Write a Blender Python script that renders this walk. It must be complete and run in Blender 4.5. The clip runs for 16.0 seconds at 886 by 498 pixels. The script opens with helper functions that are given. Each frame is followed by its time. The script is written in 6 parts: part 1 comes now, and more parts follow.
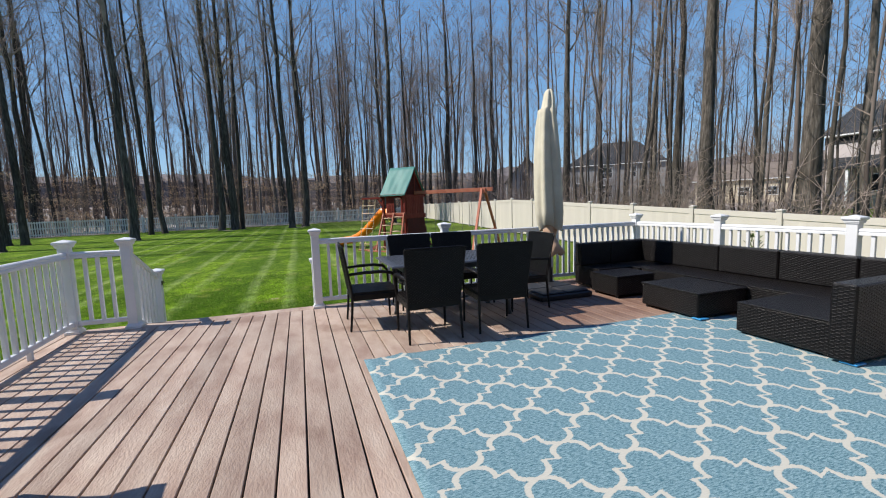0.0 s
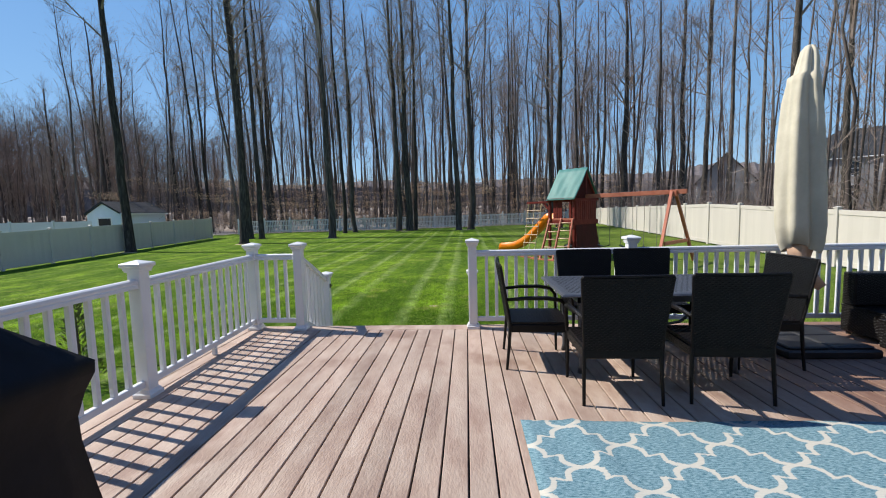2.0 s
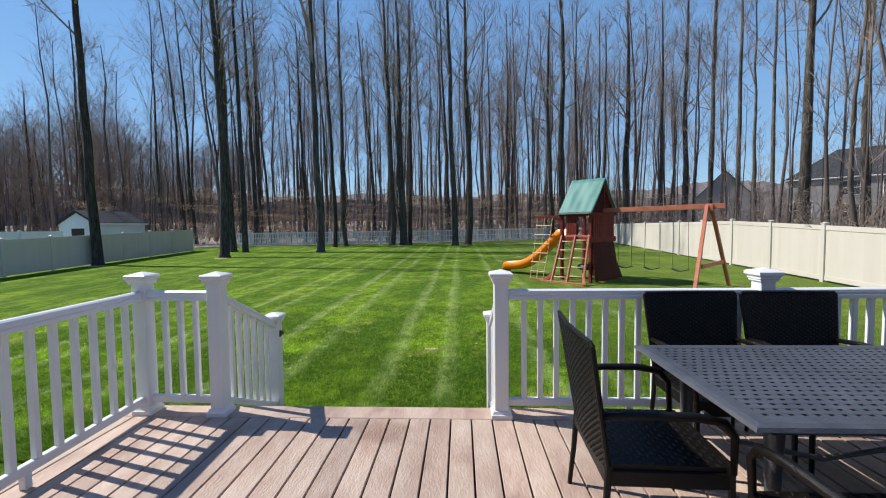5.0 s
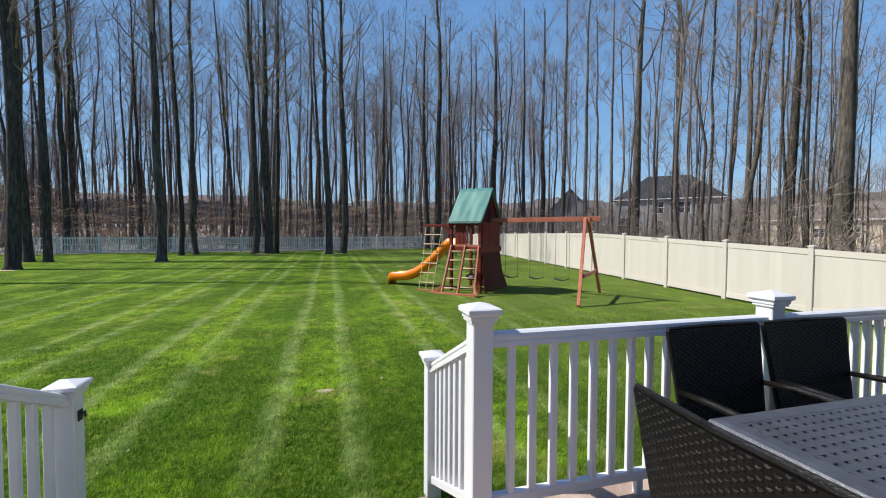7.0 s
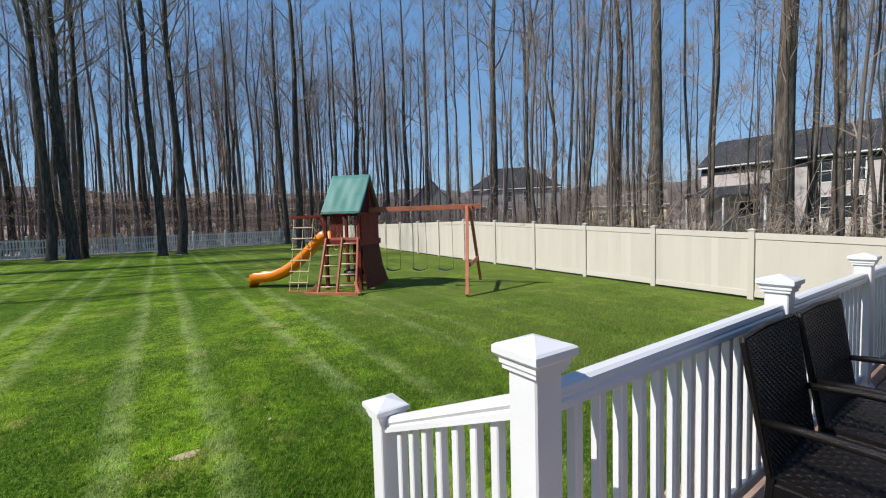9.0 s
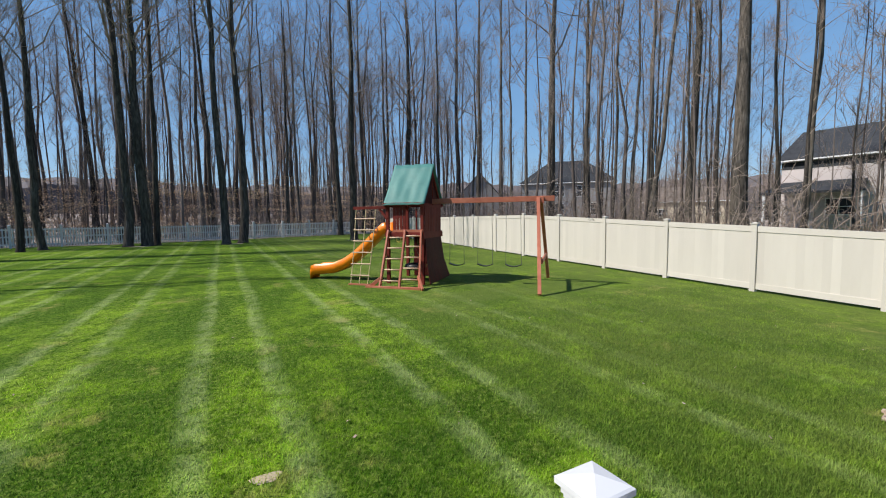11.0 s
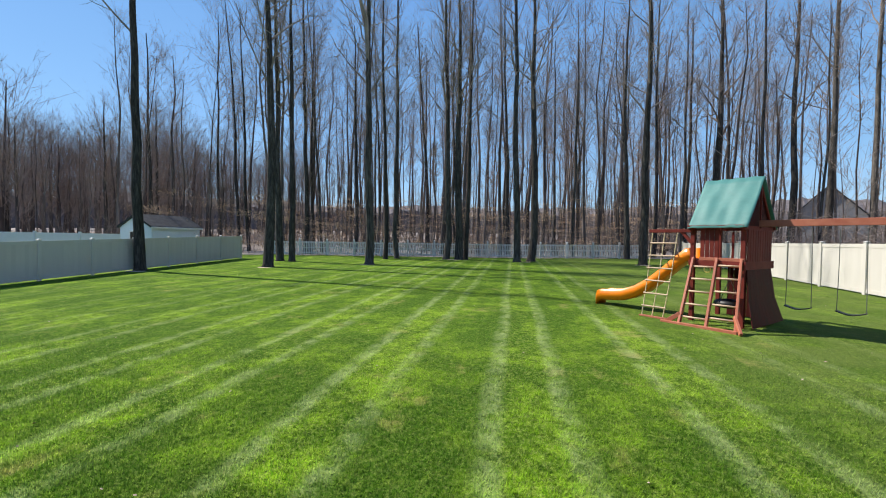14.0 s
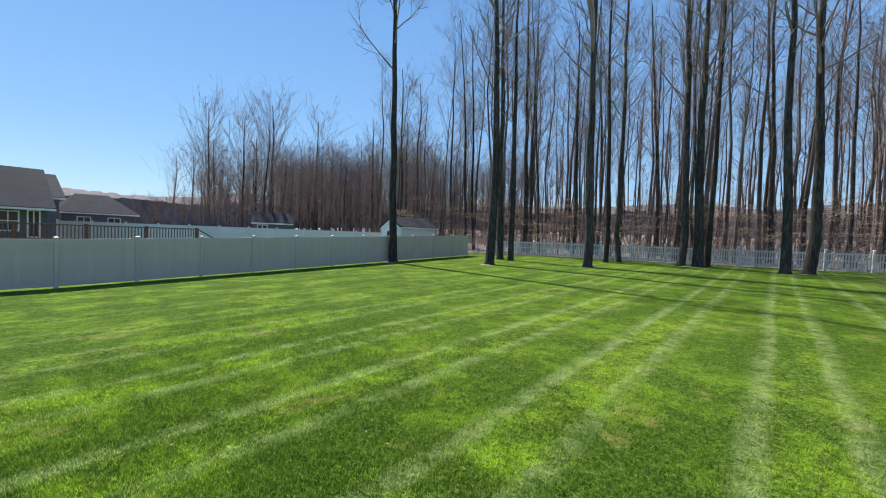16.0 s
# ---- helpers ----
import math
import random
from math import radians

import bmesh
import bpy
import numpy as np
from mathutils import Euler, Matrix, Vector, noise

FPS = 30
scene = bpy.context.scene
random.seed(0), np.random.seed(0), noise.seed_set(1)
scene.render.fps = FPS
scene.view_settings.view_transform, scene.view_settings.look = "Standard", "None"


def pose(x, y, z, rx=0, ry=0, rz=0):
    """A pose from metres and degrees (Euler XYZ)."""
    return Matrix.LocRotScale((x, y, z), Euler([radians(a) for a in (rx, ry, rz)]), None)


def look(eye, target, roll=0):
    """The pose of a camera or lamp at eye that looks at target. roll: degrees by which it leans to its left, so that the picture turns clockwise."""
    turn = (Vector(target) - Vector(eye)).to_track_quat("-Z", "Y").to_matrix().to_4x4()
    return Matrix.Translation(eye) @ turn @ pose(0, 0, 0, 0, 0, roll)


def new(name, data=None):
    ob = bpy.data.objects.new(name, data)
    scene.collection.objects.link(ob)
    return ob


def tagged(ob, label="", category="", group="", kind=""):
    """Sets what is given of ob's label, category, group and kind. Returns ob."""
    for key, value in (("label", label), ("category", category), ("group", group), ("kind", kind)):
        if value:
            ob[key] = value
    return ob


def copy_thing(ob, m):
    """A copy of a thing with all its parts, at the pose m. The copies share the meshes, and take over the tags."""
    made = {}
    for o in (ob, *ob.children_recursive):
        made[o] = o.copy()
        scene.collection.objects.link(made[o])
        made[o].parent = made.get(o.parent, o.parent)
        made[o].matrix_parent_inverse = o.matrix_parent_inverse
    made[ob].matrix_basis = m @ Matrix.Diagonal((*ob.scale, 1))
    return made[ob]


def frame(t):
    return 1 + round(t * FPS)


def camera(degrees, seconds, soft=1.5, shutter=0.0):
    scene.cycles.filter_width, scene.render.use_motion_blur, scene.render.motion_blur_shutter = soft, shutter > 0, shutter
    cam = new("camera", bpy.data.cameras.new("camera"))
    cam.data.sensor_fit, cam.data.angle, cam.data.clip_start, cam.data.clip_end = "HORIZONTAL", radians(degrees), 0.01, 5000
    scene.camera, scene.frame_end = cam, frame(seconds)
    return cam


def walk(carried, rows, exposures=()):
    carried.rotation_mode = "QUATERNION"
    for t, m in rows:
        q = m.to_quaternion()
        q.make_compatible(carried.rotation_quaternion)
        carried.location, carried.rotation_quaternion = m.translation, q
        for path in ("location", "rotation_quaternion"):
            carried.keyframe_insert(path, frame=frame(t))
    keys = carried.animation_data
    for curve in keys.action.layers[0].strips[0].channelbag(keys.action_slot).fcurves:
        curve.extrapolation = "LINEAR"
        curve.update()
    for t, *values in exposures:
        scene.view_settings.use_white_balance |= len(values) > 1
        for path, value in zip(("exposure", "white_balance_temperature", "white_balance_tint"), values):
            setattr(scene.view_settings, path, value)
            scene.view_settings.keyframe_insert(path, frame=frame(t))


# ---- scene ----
cam = camera(94.3, 16.0, soft=1.1)
PATH = [
    (0, (0.26, -0.277, 1.319), (0.911, 1.602, 1.109), -1.9),
    (0.5, (0.338, -0.115, 1.328), (0.792, 1.823, 1.133), -1.8),
    (1, (0.321, 0.126, 1.349), (0.558, 2.104, 1.166), -1.7),
    (1.5, (0.323, 0.348, 1.355), (0.369, 2.34, 1.182), -1.4),
    (2, (0.381, 0.598, 1.375), (0.264, 2.587, 1.203), -1.4),
    (2.5, (0.355, 0.851, 1.381), (0.128, 2.831, 1.213), -1.4),
    (3, (0.298, 1.146, 1.355), (0.024, 3.121, 1.205), -1.4),
    (5.5, (0.057, 2.777, 1.386), (0.081, 4.774, 1.294), -0.2),
    (6, (-0.076, 3.042, 1.373), (0.087, 5.034, 1.295), 0.3),
    (6.5, (-0.157, 3.347, 1.389), (0.172, 5.319, 1.318), 0.5),
    (7, (-0.246, 3.624, 1.394), (0.284, 5.551, 1.326), 0.3),
    (7.5, (-0.323, 3.87, 1.387), (0.437, 5.718, 1.314), -0.5),
    (8, (-0.326, 4.213, 1.386), (0.667, 5.947, 1.306), -1.1),
    (8.2, (-0.33, 4.287, 1.388), (0.73, 5.981, 1.303), -1.5),
    (10.3, (-0.484, 5.338, 1.373), (0.664, 6.97, 1.23), -1.5),
    (10.5, (-0.497, 5.387, 1.388), (0.598, 7.053, 1.242), -1.2),
    (11, (-0.504, 5.56, 1.351), (0.438, 7.319, 1.209), -0.7),
    (11.5, (-0.492, 5.63, 1.362), (0.261, 7.478, 1.221), -0.5),
    (12, (-0.509, 5.705, 1.346), (0.038, 7.625, 1.216), -0.4),
    (12.5, (-0.535, 5.742, 1.343), (-0.206, 7.712, 1.232), -0.3),
    (13, (-0.59, 5.745, 1.355), (-0.479, 7.74, 1.27), -0.0),
    (13.5, (-0.618, 5.751, 1.36), (-0.729, 7.747, 1.302), 0.5),
    (14, (-0.642, 5.812, 1.372), (-0.976, 7.784, 1.331), 1.0),
    (14.5, (-0.695, 5.756, 1.365), (-1.251, 7.677, 1.333), 1.5),
    (15, (-0.693, 5.822, 1.363), (-1.485, 7.658, 1.331), 1.8),
    (15.5, (-0.723, 5.852, 1.339), (-1.752, 7.567, 1.295), 2.0),
    (16, (-0.748, 5.86, 1.318), (-2.008, 7.413, 1.256), 2.1),
]
walk(cam, [(t, look(eye, target, roll)) for t, eye, target, roll in PATH], [(0.0, 0.30), (3.0, 0.42), (5.5, 0.42), (8.0, 0.30), (10.5, 0.22), (12.0, 0.50), (13.0, 0.60), (16.0, 0.55)])

# ---- world, sun ----
SUN_EL, SUN_AZ = radians(46), radians(285.5)
world = bpy.data.worlds.new("world")
scene.world = world
world.use_nodes = True
wn = world.node_tree.nodes
sky = wn.new("ShaderNodeTexSky")
sky.sky_type, sky.sun_disc = "NISHITA", False
sky.sun_elevation, sky.sun_rotation = SUN_EL, SUN_AZ
sky.air_density, sky.dust_density, sky.ozone_density = 1.12, 0.0, 4.0
wn["Background"].inputs["Strength"].default_value = 0.115
clear = wn.new("ShaderNodeHueSaturation")
clear.inputs["Hue"].default_value, clear.inputs["Saturation"].default_value = 0.507, 1.12
world.node_tree.links.new(sky.outputs["Color"], clear.inputs["Color"])
# clear spring haze: evens out the blue from the horizon to the zenith
way, height, haze, even = wn.new("ShaderNodeTexCoord"), wn.new("ShaderNodeSeparateXYZ"), wn.new("ShaderNodeValToRGB"), wn.new("ShaderNodeMix")
haze.color_ramp.elements[0].position, haze.color_ramp.elements[0].color = 0.0, (0.26, 0.40, 0.56, 1)
haze.color_ramp.elements[1].position, haze.color_ramp.elements[1].color = 1.0, (0.035, 0.10, 0.31, 1)
for at, col in ((0.18, (0.17, 0.325, 0.53, 1)), (0.45, (0.125, 0.268, 0.50, 1)), (0.65, (0.075, 0.17, 0.42, 1))):
    haze.color_ramp.elements.new(at).color = col
bright = wn.new("ShaderNodeVectorMath")
bright.operation = "SCALE"
bright.inputs["Scale"].default_value = 1.12 / 0.115
even.data_type = "RGBA"
even.inputs[0].default_value = 0.74
world.node_tree.links.new(way.outputs["Generated"], height.inputs[0])
world.node_tree.links.new(height.outputs["Z"], haze.inputs["Fac"])
world.node_tree.links.new(haze.outputs["Color"], bright.inputs[0])
world.node_tree.links.new(clear.outputs["Color"], even.inputs[6])
world.node_tree.links.new(bright.outputs["Vector"], even.inputs[7])
world.node_tree.links.new(even.outputs[2], wn["Background"].inputs["Color"])
sun_data = bpy.data.lights.new("sun", "SUN")
sun_data.energy, sun_data.angle, sun_data.color = 4.7, radians(0.55), (1.0, 0.955, 0.89)
sun = new("sun", sun_data)
sun.matrix_world = look((-30 * 0.9636, 30 * 0.2672, 30 * math.tan(SUN_EL)), (0, 0, 0))


# ---- materials ----
def material(name, colors, scale=6.0, rough=0.6, metal=0.0, bump=0.0, bump_scale=60.0, spread=0.0, stretch=(1, 1, 1), coat=0.0, spec=0.5, stain=0.12):
    """Two-scale noise between the colours, a fine bump, and some spread from piece to piece."""
    m = bpy.data.materials.new(name)
    m.use_nodes = True
    nt, nodes = m.node_tree, m.node_tree.nodes
    L = nt.links.new
    b = nodes["Principled BSDF"]
    tc = nodes.new("ShaderNodeTexCoord")
    info = nodes.new("ShaderNodeObjectInfo")
    add = nodes.new("ShaderNodeVectorMath")
    add.operation = "MULTIPLY_ADD"
    add.inputs[1].default_value = stretch
    off = nodes.new("ShaderNodeVectorMath")
    off.operation = "SCALE"
    off.inputs[0].default_value = (37.0, 53.0, 29.0)
    L(info.outputs["Random"], off.inputs["Scale"])
    L(tc.outputs["Object"], add.inputs[0])
    L(off.outputs["Vector"], add.inputs[2])
    n1 = nodes.new("ShaderNodeTexNoise")
    n1.inputs["Scale"].default_value, n1.inputs["Detail"].default_value, n1.inputs["Roughness"].default_value = scale, 6, 0.65
    L(add.outputs["Vector"], n1.inputs["Vector"])
    ramp = nodes.new("ShaderNodeValToRGB")
    ramp.color_ramp.elements[0].position, ramp.color_ramp.elements[1].position = 0.3, 0.7
    ramp.color_ramp.elements[0].color, ramp.color_ramp.elements[-1].color = (*colors[0], 1), (*colors[-1], 1)
    for i, c in enumerate(colors[1:-1], 1):
        e = ramp.color_ramp.elements.new(0.3 + 0.4 * i / (len(colors) - 1))
        e.color = (*c, 1)
    L(n1.outputs["Fac"], ramp.inputs["Fac"])
    n2 = nodes.new("ShaderNodeTexNoise")
    n2.inputs["Scale"].default_value, n2.inputs["Detail"].default_value = scale * 0.17, 3
    L(add.outputs["Vector"], n2.inputs["Vector"])
    val = nodes.new("ShaderNodeMapRange")
    val.inputs["From Min"].default_value, val.inputs["From Max"].default_value = 0.3, 0.7
    val.inputs["To Min"].default_value, val.inputs["To Max"].default_value = 1 - stain, 1 + stain
    L(n2.outputs["Fac"], val.inputs["Value"])
    rnd = nodes.new("ShaderNodeMapRange")
    rnd.inputs["To Min"].default_value, rnd.inputs["To Max"].default_value = 1 - spread, 1 + spread
    L(info.outputs["Random"], rnd.inputs["Value"])
    mul = nodes.new("ShaderNodeMath")
    mul.operation = "MULTIPLY"
    L(val.outputs["Result"], mul.inputs[0])
    L(rnd.outputs["Result"], mul.inputs[1])
    hsv = nodes.new("ShaderNodeHueSaturation")
    L(ramp.outputs["Color"], hsv.inputs["Color"])
    L(mul.outputs["Value"], hsv.inputs["Value"])
    L(hsv.outputs["Color"], b.inputs["Base Color"])
    rr = nodes.new("ShaderNodeMapRange")
    rr.inputs["To Min"].default_value, rr.inputs["To Max"].default_value = rough - 0.08, min(1.0, rough + 0.08)
    L(n1.outputs["Fac"], rr.inputs["Value"])
    L(rr.outputs["Result"], b.inputs["Roughness"])
    b.inputs["Metallic"].default_value = metal
    b.inputs["Specular IOR Level"].default_value = spec
    b.inputs["Coat Weight"].default_value = coat
    if bump:
        n3 = nodes.new("ShaderNodeTexNoise")
        n3.inputs["Scale"].default_value, n3.inputs["Detail"].default_value = bump_scale, 5
        L(add.outputs["Vector"], n3.inputs["Vector"])
        bp = nodes.new("ShaderNodeBump")
        bp.inputs["Strength"].default_value, bp.inputs["Distance"].default_value = bump, 0.02
        L(n3.outputs["Fac"], bp.inputs["Height"])
        L(bp.outputs["Normal"], b.inputs["Normal"])
    return m


vinyl_white = material("vinyl_white", [(0.69, 0.69, 0.69), (0.74, 0.74, 0.74)], 3, 0.38, stain=0.04)
vinyl_tan = material("vinyl_tan", [(0.55, 0.505, 0.44), (0.60, 0.555, 0.485)], 1.5, 0.5, stain=0.05, stretch=(1, 1, 0.3))
vinyl_grey = material("vinyl_grey", [(0.62, 0.59, 0.56), (0.70, 0.67, 0.64)], 2, 0.55)
deck_wood = material("deck_wood", [(0.30, 0.198, 0.150), (0.40, 0.295, 0.230), (0.475, 0.375, 0.30)], 3.4, 0.62, bump=0.3, bump_scale=45, spread=0.08, stretch=(1.8, 0.6, 1.8), stain=0.2)


def weather_shade_deck(m):
    """The boards behind the dining set keep their red-brown stain, darkened further for furniture shade; worn marks
    elsewhere.
    """
    nt = m.node_tree
    nodes, L = nt.nodes, nt.links.new
    geo, sep = nodes.new("ShaderNodeNewGeometry"), nodes.new("ShaderNodeSeparateXYZ")
    L(geo.outputs["Position"], sep.inputs[0])
    spots = nodes.new("ShaderNodeTexNoise")
    spots.inputs["Scale"].default_value, spots.inputs["Detail"].default_value = 1.3, 4
    L(geo.outputs["Position"], spots.inputs["Vector"])

    def ramp(v, a, b, c, d):
        n = nodes.new("ShaderNodeMapRange")
        n.interpolation_type = "SMOOTHSTEP"
        L(v, n.inputs["Value"])
        for k, x in zip(("From Min", "From Max", "To Min", "To Max"), (a, b, c, d)):
            n.inputs[k].default_value = x
        return n.outputs["Result"]

    def calc(op, a, b):
        n = nodes.new("ShaderNodeMath")
        n.operation = op
        L(a, n.inputs[0])
        L(b, n.inputs[1])
        return n.outputs[0]

    # less faded stain plus umbrella and chair shade, both put into the board colour
    stain_shade = calc("MULTIPLY", ramp(sep.outputs["X"], 1.9, 3.2, 0.0, 0.85), ramp(sep.outputs["Y"], 2.6, 3.6, 0.0, 1.0))
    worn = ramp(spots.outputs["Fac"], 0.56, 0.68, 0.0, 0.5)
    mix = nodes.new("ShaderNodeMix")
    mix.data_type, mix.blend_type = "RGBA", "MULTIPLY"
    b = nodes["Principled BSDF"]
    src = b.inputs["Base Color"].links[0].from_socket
    L(calc("MAXIMUM", stain_shade, worn), mix.inputs[0])
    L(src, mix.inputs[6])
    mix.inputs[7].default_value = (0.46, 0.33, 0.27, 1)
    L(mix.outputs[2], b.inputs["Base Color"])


weather_shade_deck(deck_wood)
deck_dark = material("deck_dark", [(0.03, 0.022, 0.018), (0.05, 0.035, 0.03)], 4, 0.9)
wicker_black = material("wicker_black", [(0.003, 0.003, 0.003), (0.006, 0.0055, 0.0055)], 30, 0.36, bump=0.3, bump_scale=250, spec=0.22)
wicker_brown = material("wicker_brown", [(0.004, 0.0034, 0.0032), (0.010, 0.0078, 0.007)], 30, 0.36, bump=0.3, bump_scale=250, spec=0.24)
cast_metal = material("cast_metal", [(0.078, 0.082, 0.093), (0.12, 0.126, 0.14)], 14, 0.40, metal=0.45, bump=0.15, bump_scale=120)
black_plastic = material("black_plastic", [(0.010, 0.010, 0.011), (0.02, 0.02, 0.021)], 8, 0.5)
cover_cloth = material("cover_cloth", [(0.003, 0.0034, 0.005), (0.007, 0.0078, 0.011)], 5, 0.6, spec=0.2, bump=0.4, bump_scale=6)
canvas_beige = material("canvas_beige", [(0.52, 0.47, 0.35), (0.62, 0.57, 0.44)], 5, 0.85, bump=0.35, bump_scale=9)
canvas_inner = material("canvas_inner", [(0.42, 0.26, 0.17), (0.55, 0.36, 0.24)], 7, 0.85, bump=0.3, bump_scale=14)
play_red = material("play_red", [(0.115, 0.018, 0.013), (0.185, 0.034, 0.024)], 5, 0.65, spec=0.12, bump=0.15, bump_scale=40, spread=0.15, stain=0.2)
# same red stain, painted lighter and more orange where the sun strikes
play_red_lit = material("play_red_sunlit", [(0.38, 0.095, 0.046), (0.50, 0.17, 0.092)], 5, 0.6, bump=0.15, bump_scale=40, spread=0.12)
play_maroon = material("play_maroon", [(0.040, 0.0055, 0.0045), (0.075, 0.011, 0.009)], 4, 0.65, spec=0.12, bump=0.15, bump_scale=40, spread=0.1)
play_rung = material("play_rung", [(0.50, 0.33, 0.20), (0.62, 0.45, 0.30)], 8, 0.6, bump=0.1)
play_green = material("play_green", [(0.045, 0.17, 0.145), (0.075, 0.225, 0.19)], 3, 0.6, bump=0.5, bump_scale=3)
play_orange = material("play_orange", [(0.86, 0.21, 0.004), (0.92, 0.26, 0.007)], 3, 0.32)
rope_tan = material("rope_tan", [(0.55, 0.42, 0.22), (0.68, 0.55, 0.32)], 40, 0.9, bump=0.4, bump_scale=200)
chain_steel = material("chain_steel", [(0.10, 0.11, 0.09), (0.2, 0.2, 0.18)], 40, 0.45, metal=0.6)
yellow_plastic = material("yellow_plastic", [(0.75, 0.55, 0.10), (0.80, 0.60, 0.14)], 5, 0.4)
blue_plastic = material("blue_plastic", [(0.03, 0.22, 0.48), (0.04, 0.28, 0.55)], 6, 0.45)
bark = material("bark", [(0.022, 0.019, 0.016), (0.062, 0.053, 0.045), (0.13, 0.114, 0.098)], 5, 0.92, bump=0.8, bump_scale=16, stretch=(2.4, 2.4, 0.35), stain=0.3, spread=0.25, spec=0.12)
bark_pale = material("bark_pale", [(0.036, 0.031, 0.026), (0.10, 0.085, 0.070), (0.20, 0.172, 0.145)], 5, 0.92, bump=0.8, bump_scale=16, stretch=(2.4, 2.4, 0.35), stain=0.3, spread=0.2, spec=0.12)
bark_far = material("bark_far", [(0.040, 0.032, 0.028), (0.105, 0.084, 0.073), (0.24, 0.198, 0.172)], 0.7, 0.95, stain=0.3, stretch=(1, 1, 0.2), spec=0.12)
twig = material("twig", [(0.15, 0.112, 0.090), (0.40, 0.318, 0.265)], 0.6, 0.95, spec=0.12)
ridge_brown = material("ridge_brown", [(0.075, 0.060, 0.055), (0.125, 0.105, 0.098), (0.19, 0.162, 0.15)], 0.5, 0.95, stretch=(1, 1, 0.15), stain=0.2)
dry_leaf = material("dry_leaf", [(0.45, 0.28, 0.15), (0.66, 0.48, 0.31)], 0.8, 0.9)
evergreen = material("evergreen", [(0.05, 0.085, 0.018), (0.12, 0.15, 0.035)], 9, 0.8)
stone = material("stone", [(0.24, 0.16, 0.105), (0.38, 0.29, 0.21), (0.50, 0.42, 0.33)], 9, 0.85, bump=0.3)
siding_grey = material("siding_grey", [(0.23, 0.225, 0.225), (0.29, 0.285, 0.28)], 0.7, 0.8)
siding_pink = material("siding_pink", [(0.50, 0.44, 0.42), (0.56, 0.50, 0.48)], 0.7, 0.8)
siding_beige = material("siding_beige", [(0.52, 0.44, 0.32), (0.58, 0.50, 0.38)], 0.7, 0.8)
siding_dark = material("siding_dark", [(0.07, 0.085, 0.10), (0.10, 0.115, 0.13)], 0.7, 0.7)
siding_blue = material("siding_blue", [(0.58, 0.62, 0.68), (0.66, 0.70, 0.75)], 0.7, 0.8)
shingle = material("shingle", [(0.032, 0.034, 0.037), (0.062, 0.064, 0.068)], 2.5, 0.9, bump=0.3, bump_scale=20, spec=0.1)
shingle_brown = material("shingle_brown", [(0.14, 0.11, 0.09), (0.20, 0.16, 0.13)], 2.5, 0.9)
glass_dark = material("glass_dark", [(0.02, 0.025, 0.03), (0.035, 0.04, 0.05)], 1, 0.12)
trim_white = material("trim_white", [(0.74, 0.74, 0.73), (0.80, 0.80, 0.79)], 2, 0.5)
rail_brown = material("rail_brown", [(0.10, 0.06, 0.045), (0.17, 0.11, 0.085)], 3, 0.8, spec=0.1)
tan_soil = material("tan_soil", [(0.42, 0.32, 0.2), (0.55, 0.45, 0.3)], 15, 0.95, bump=0.5)


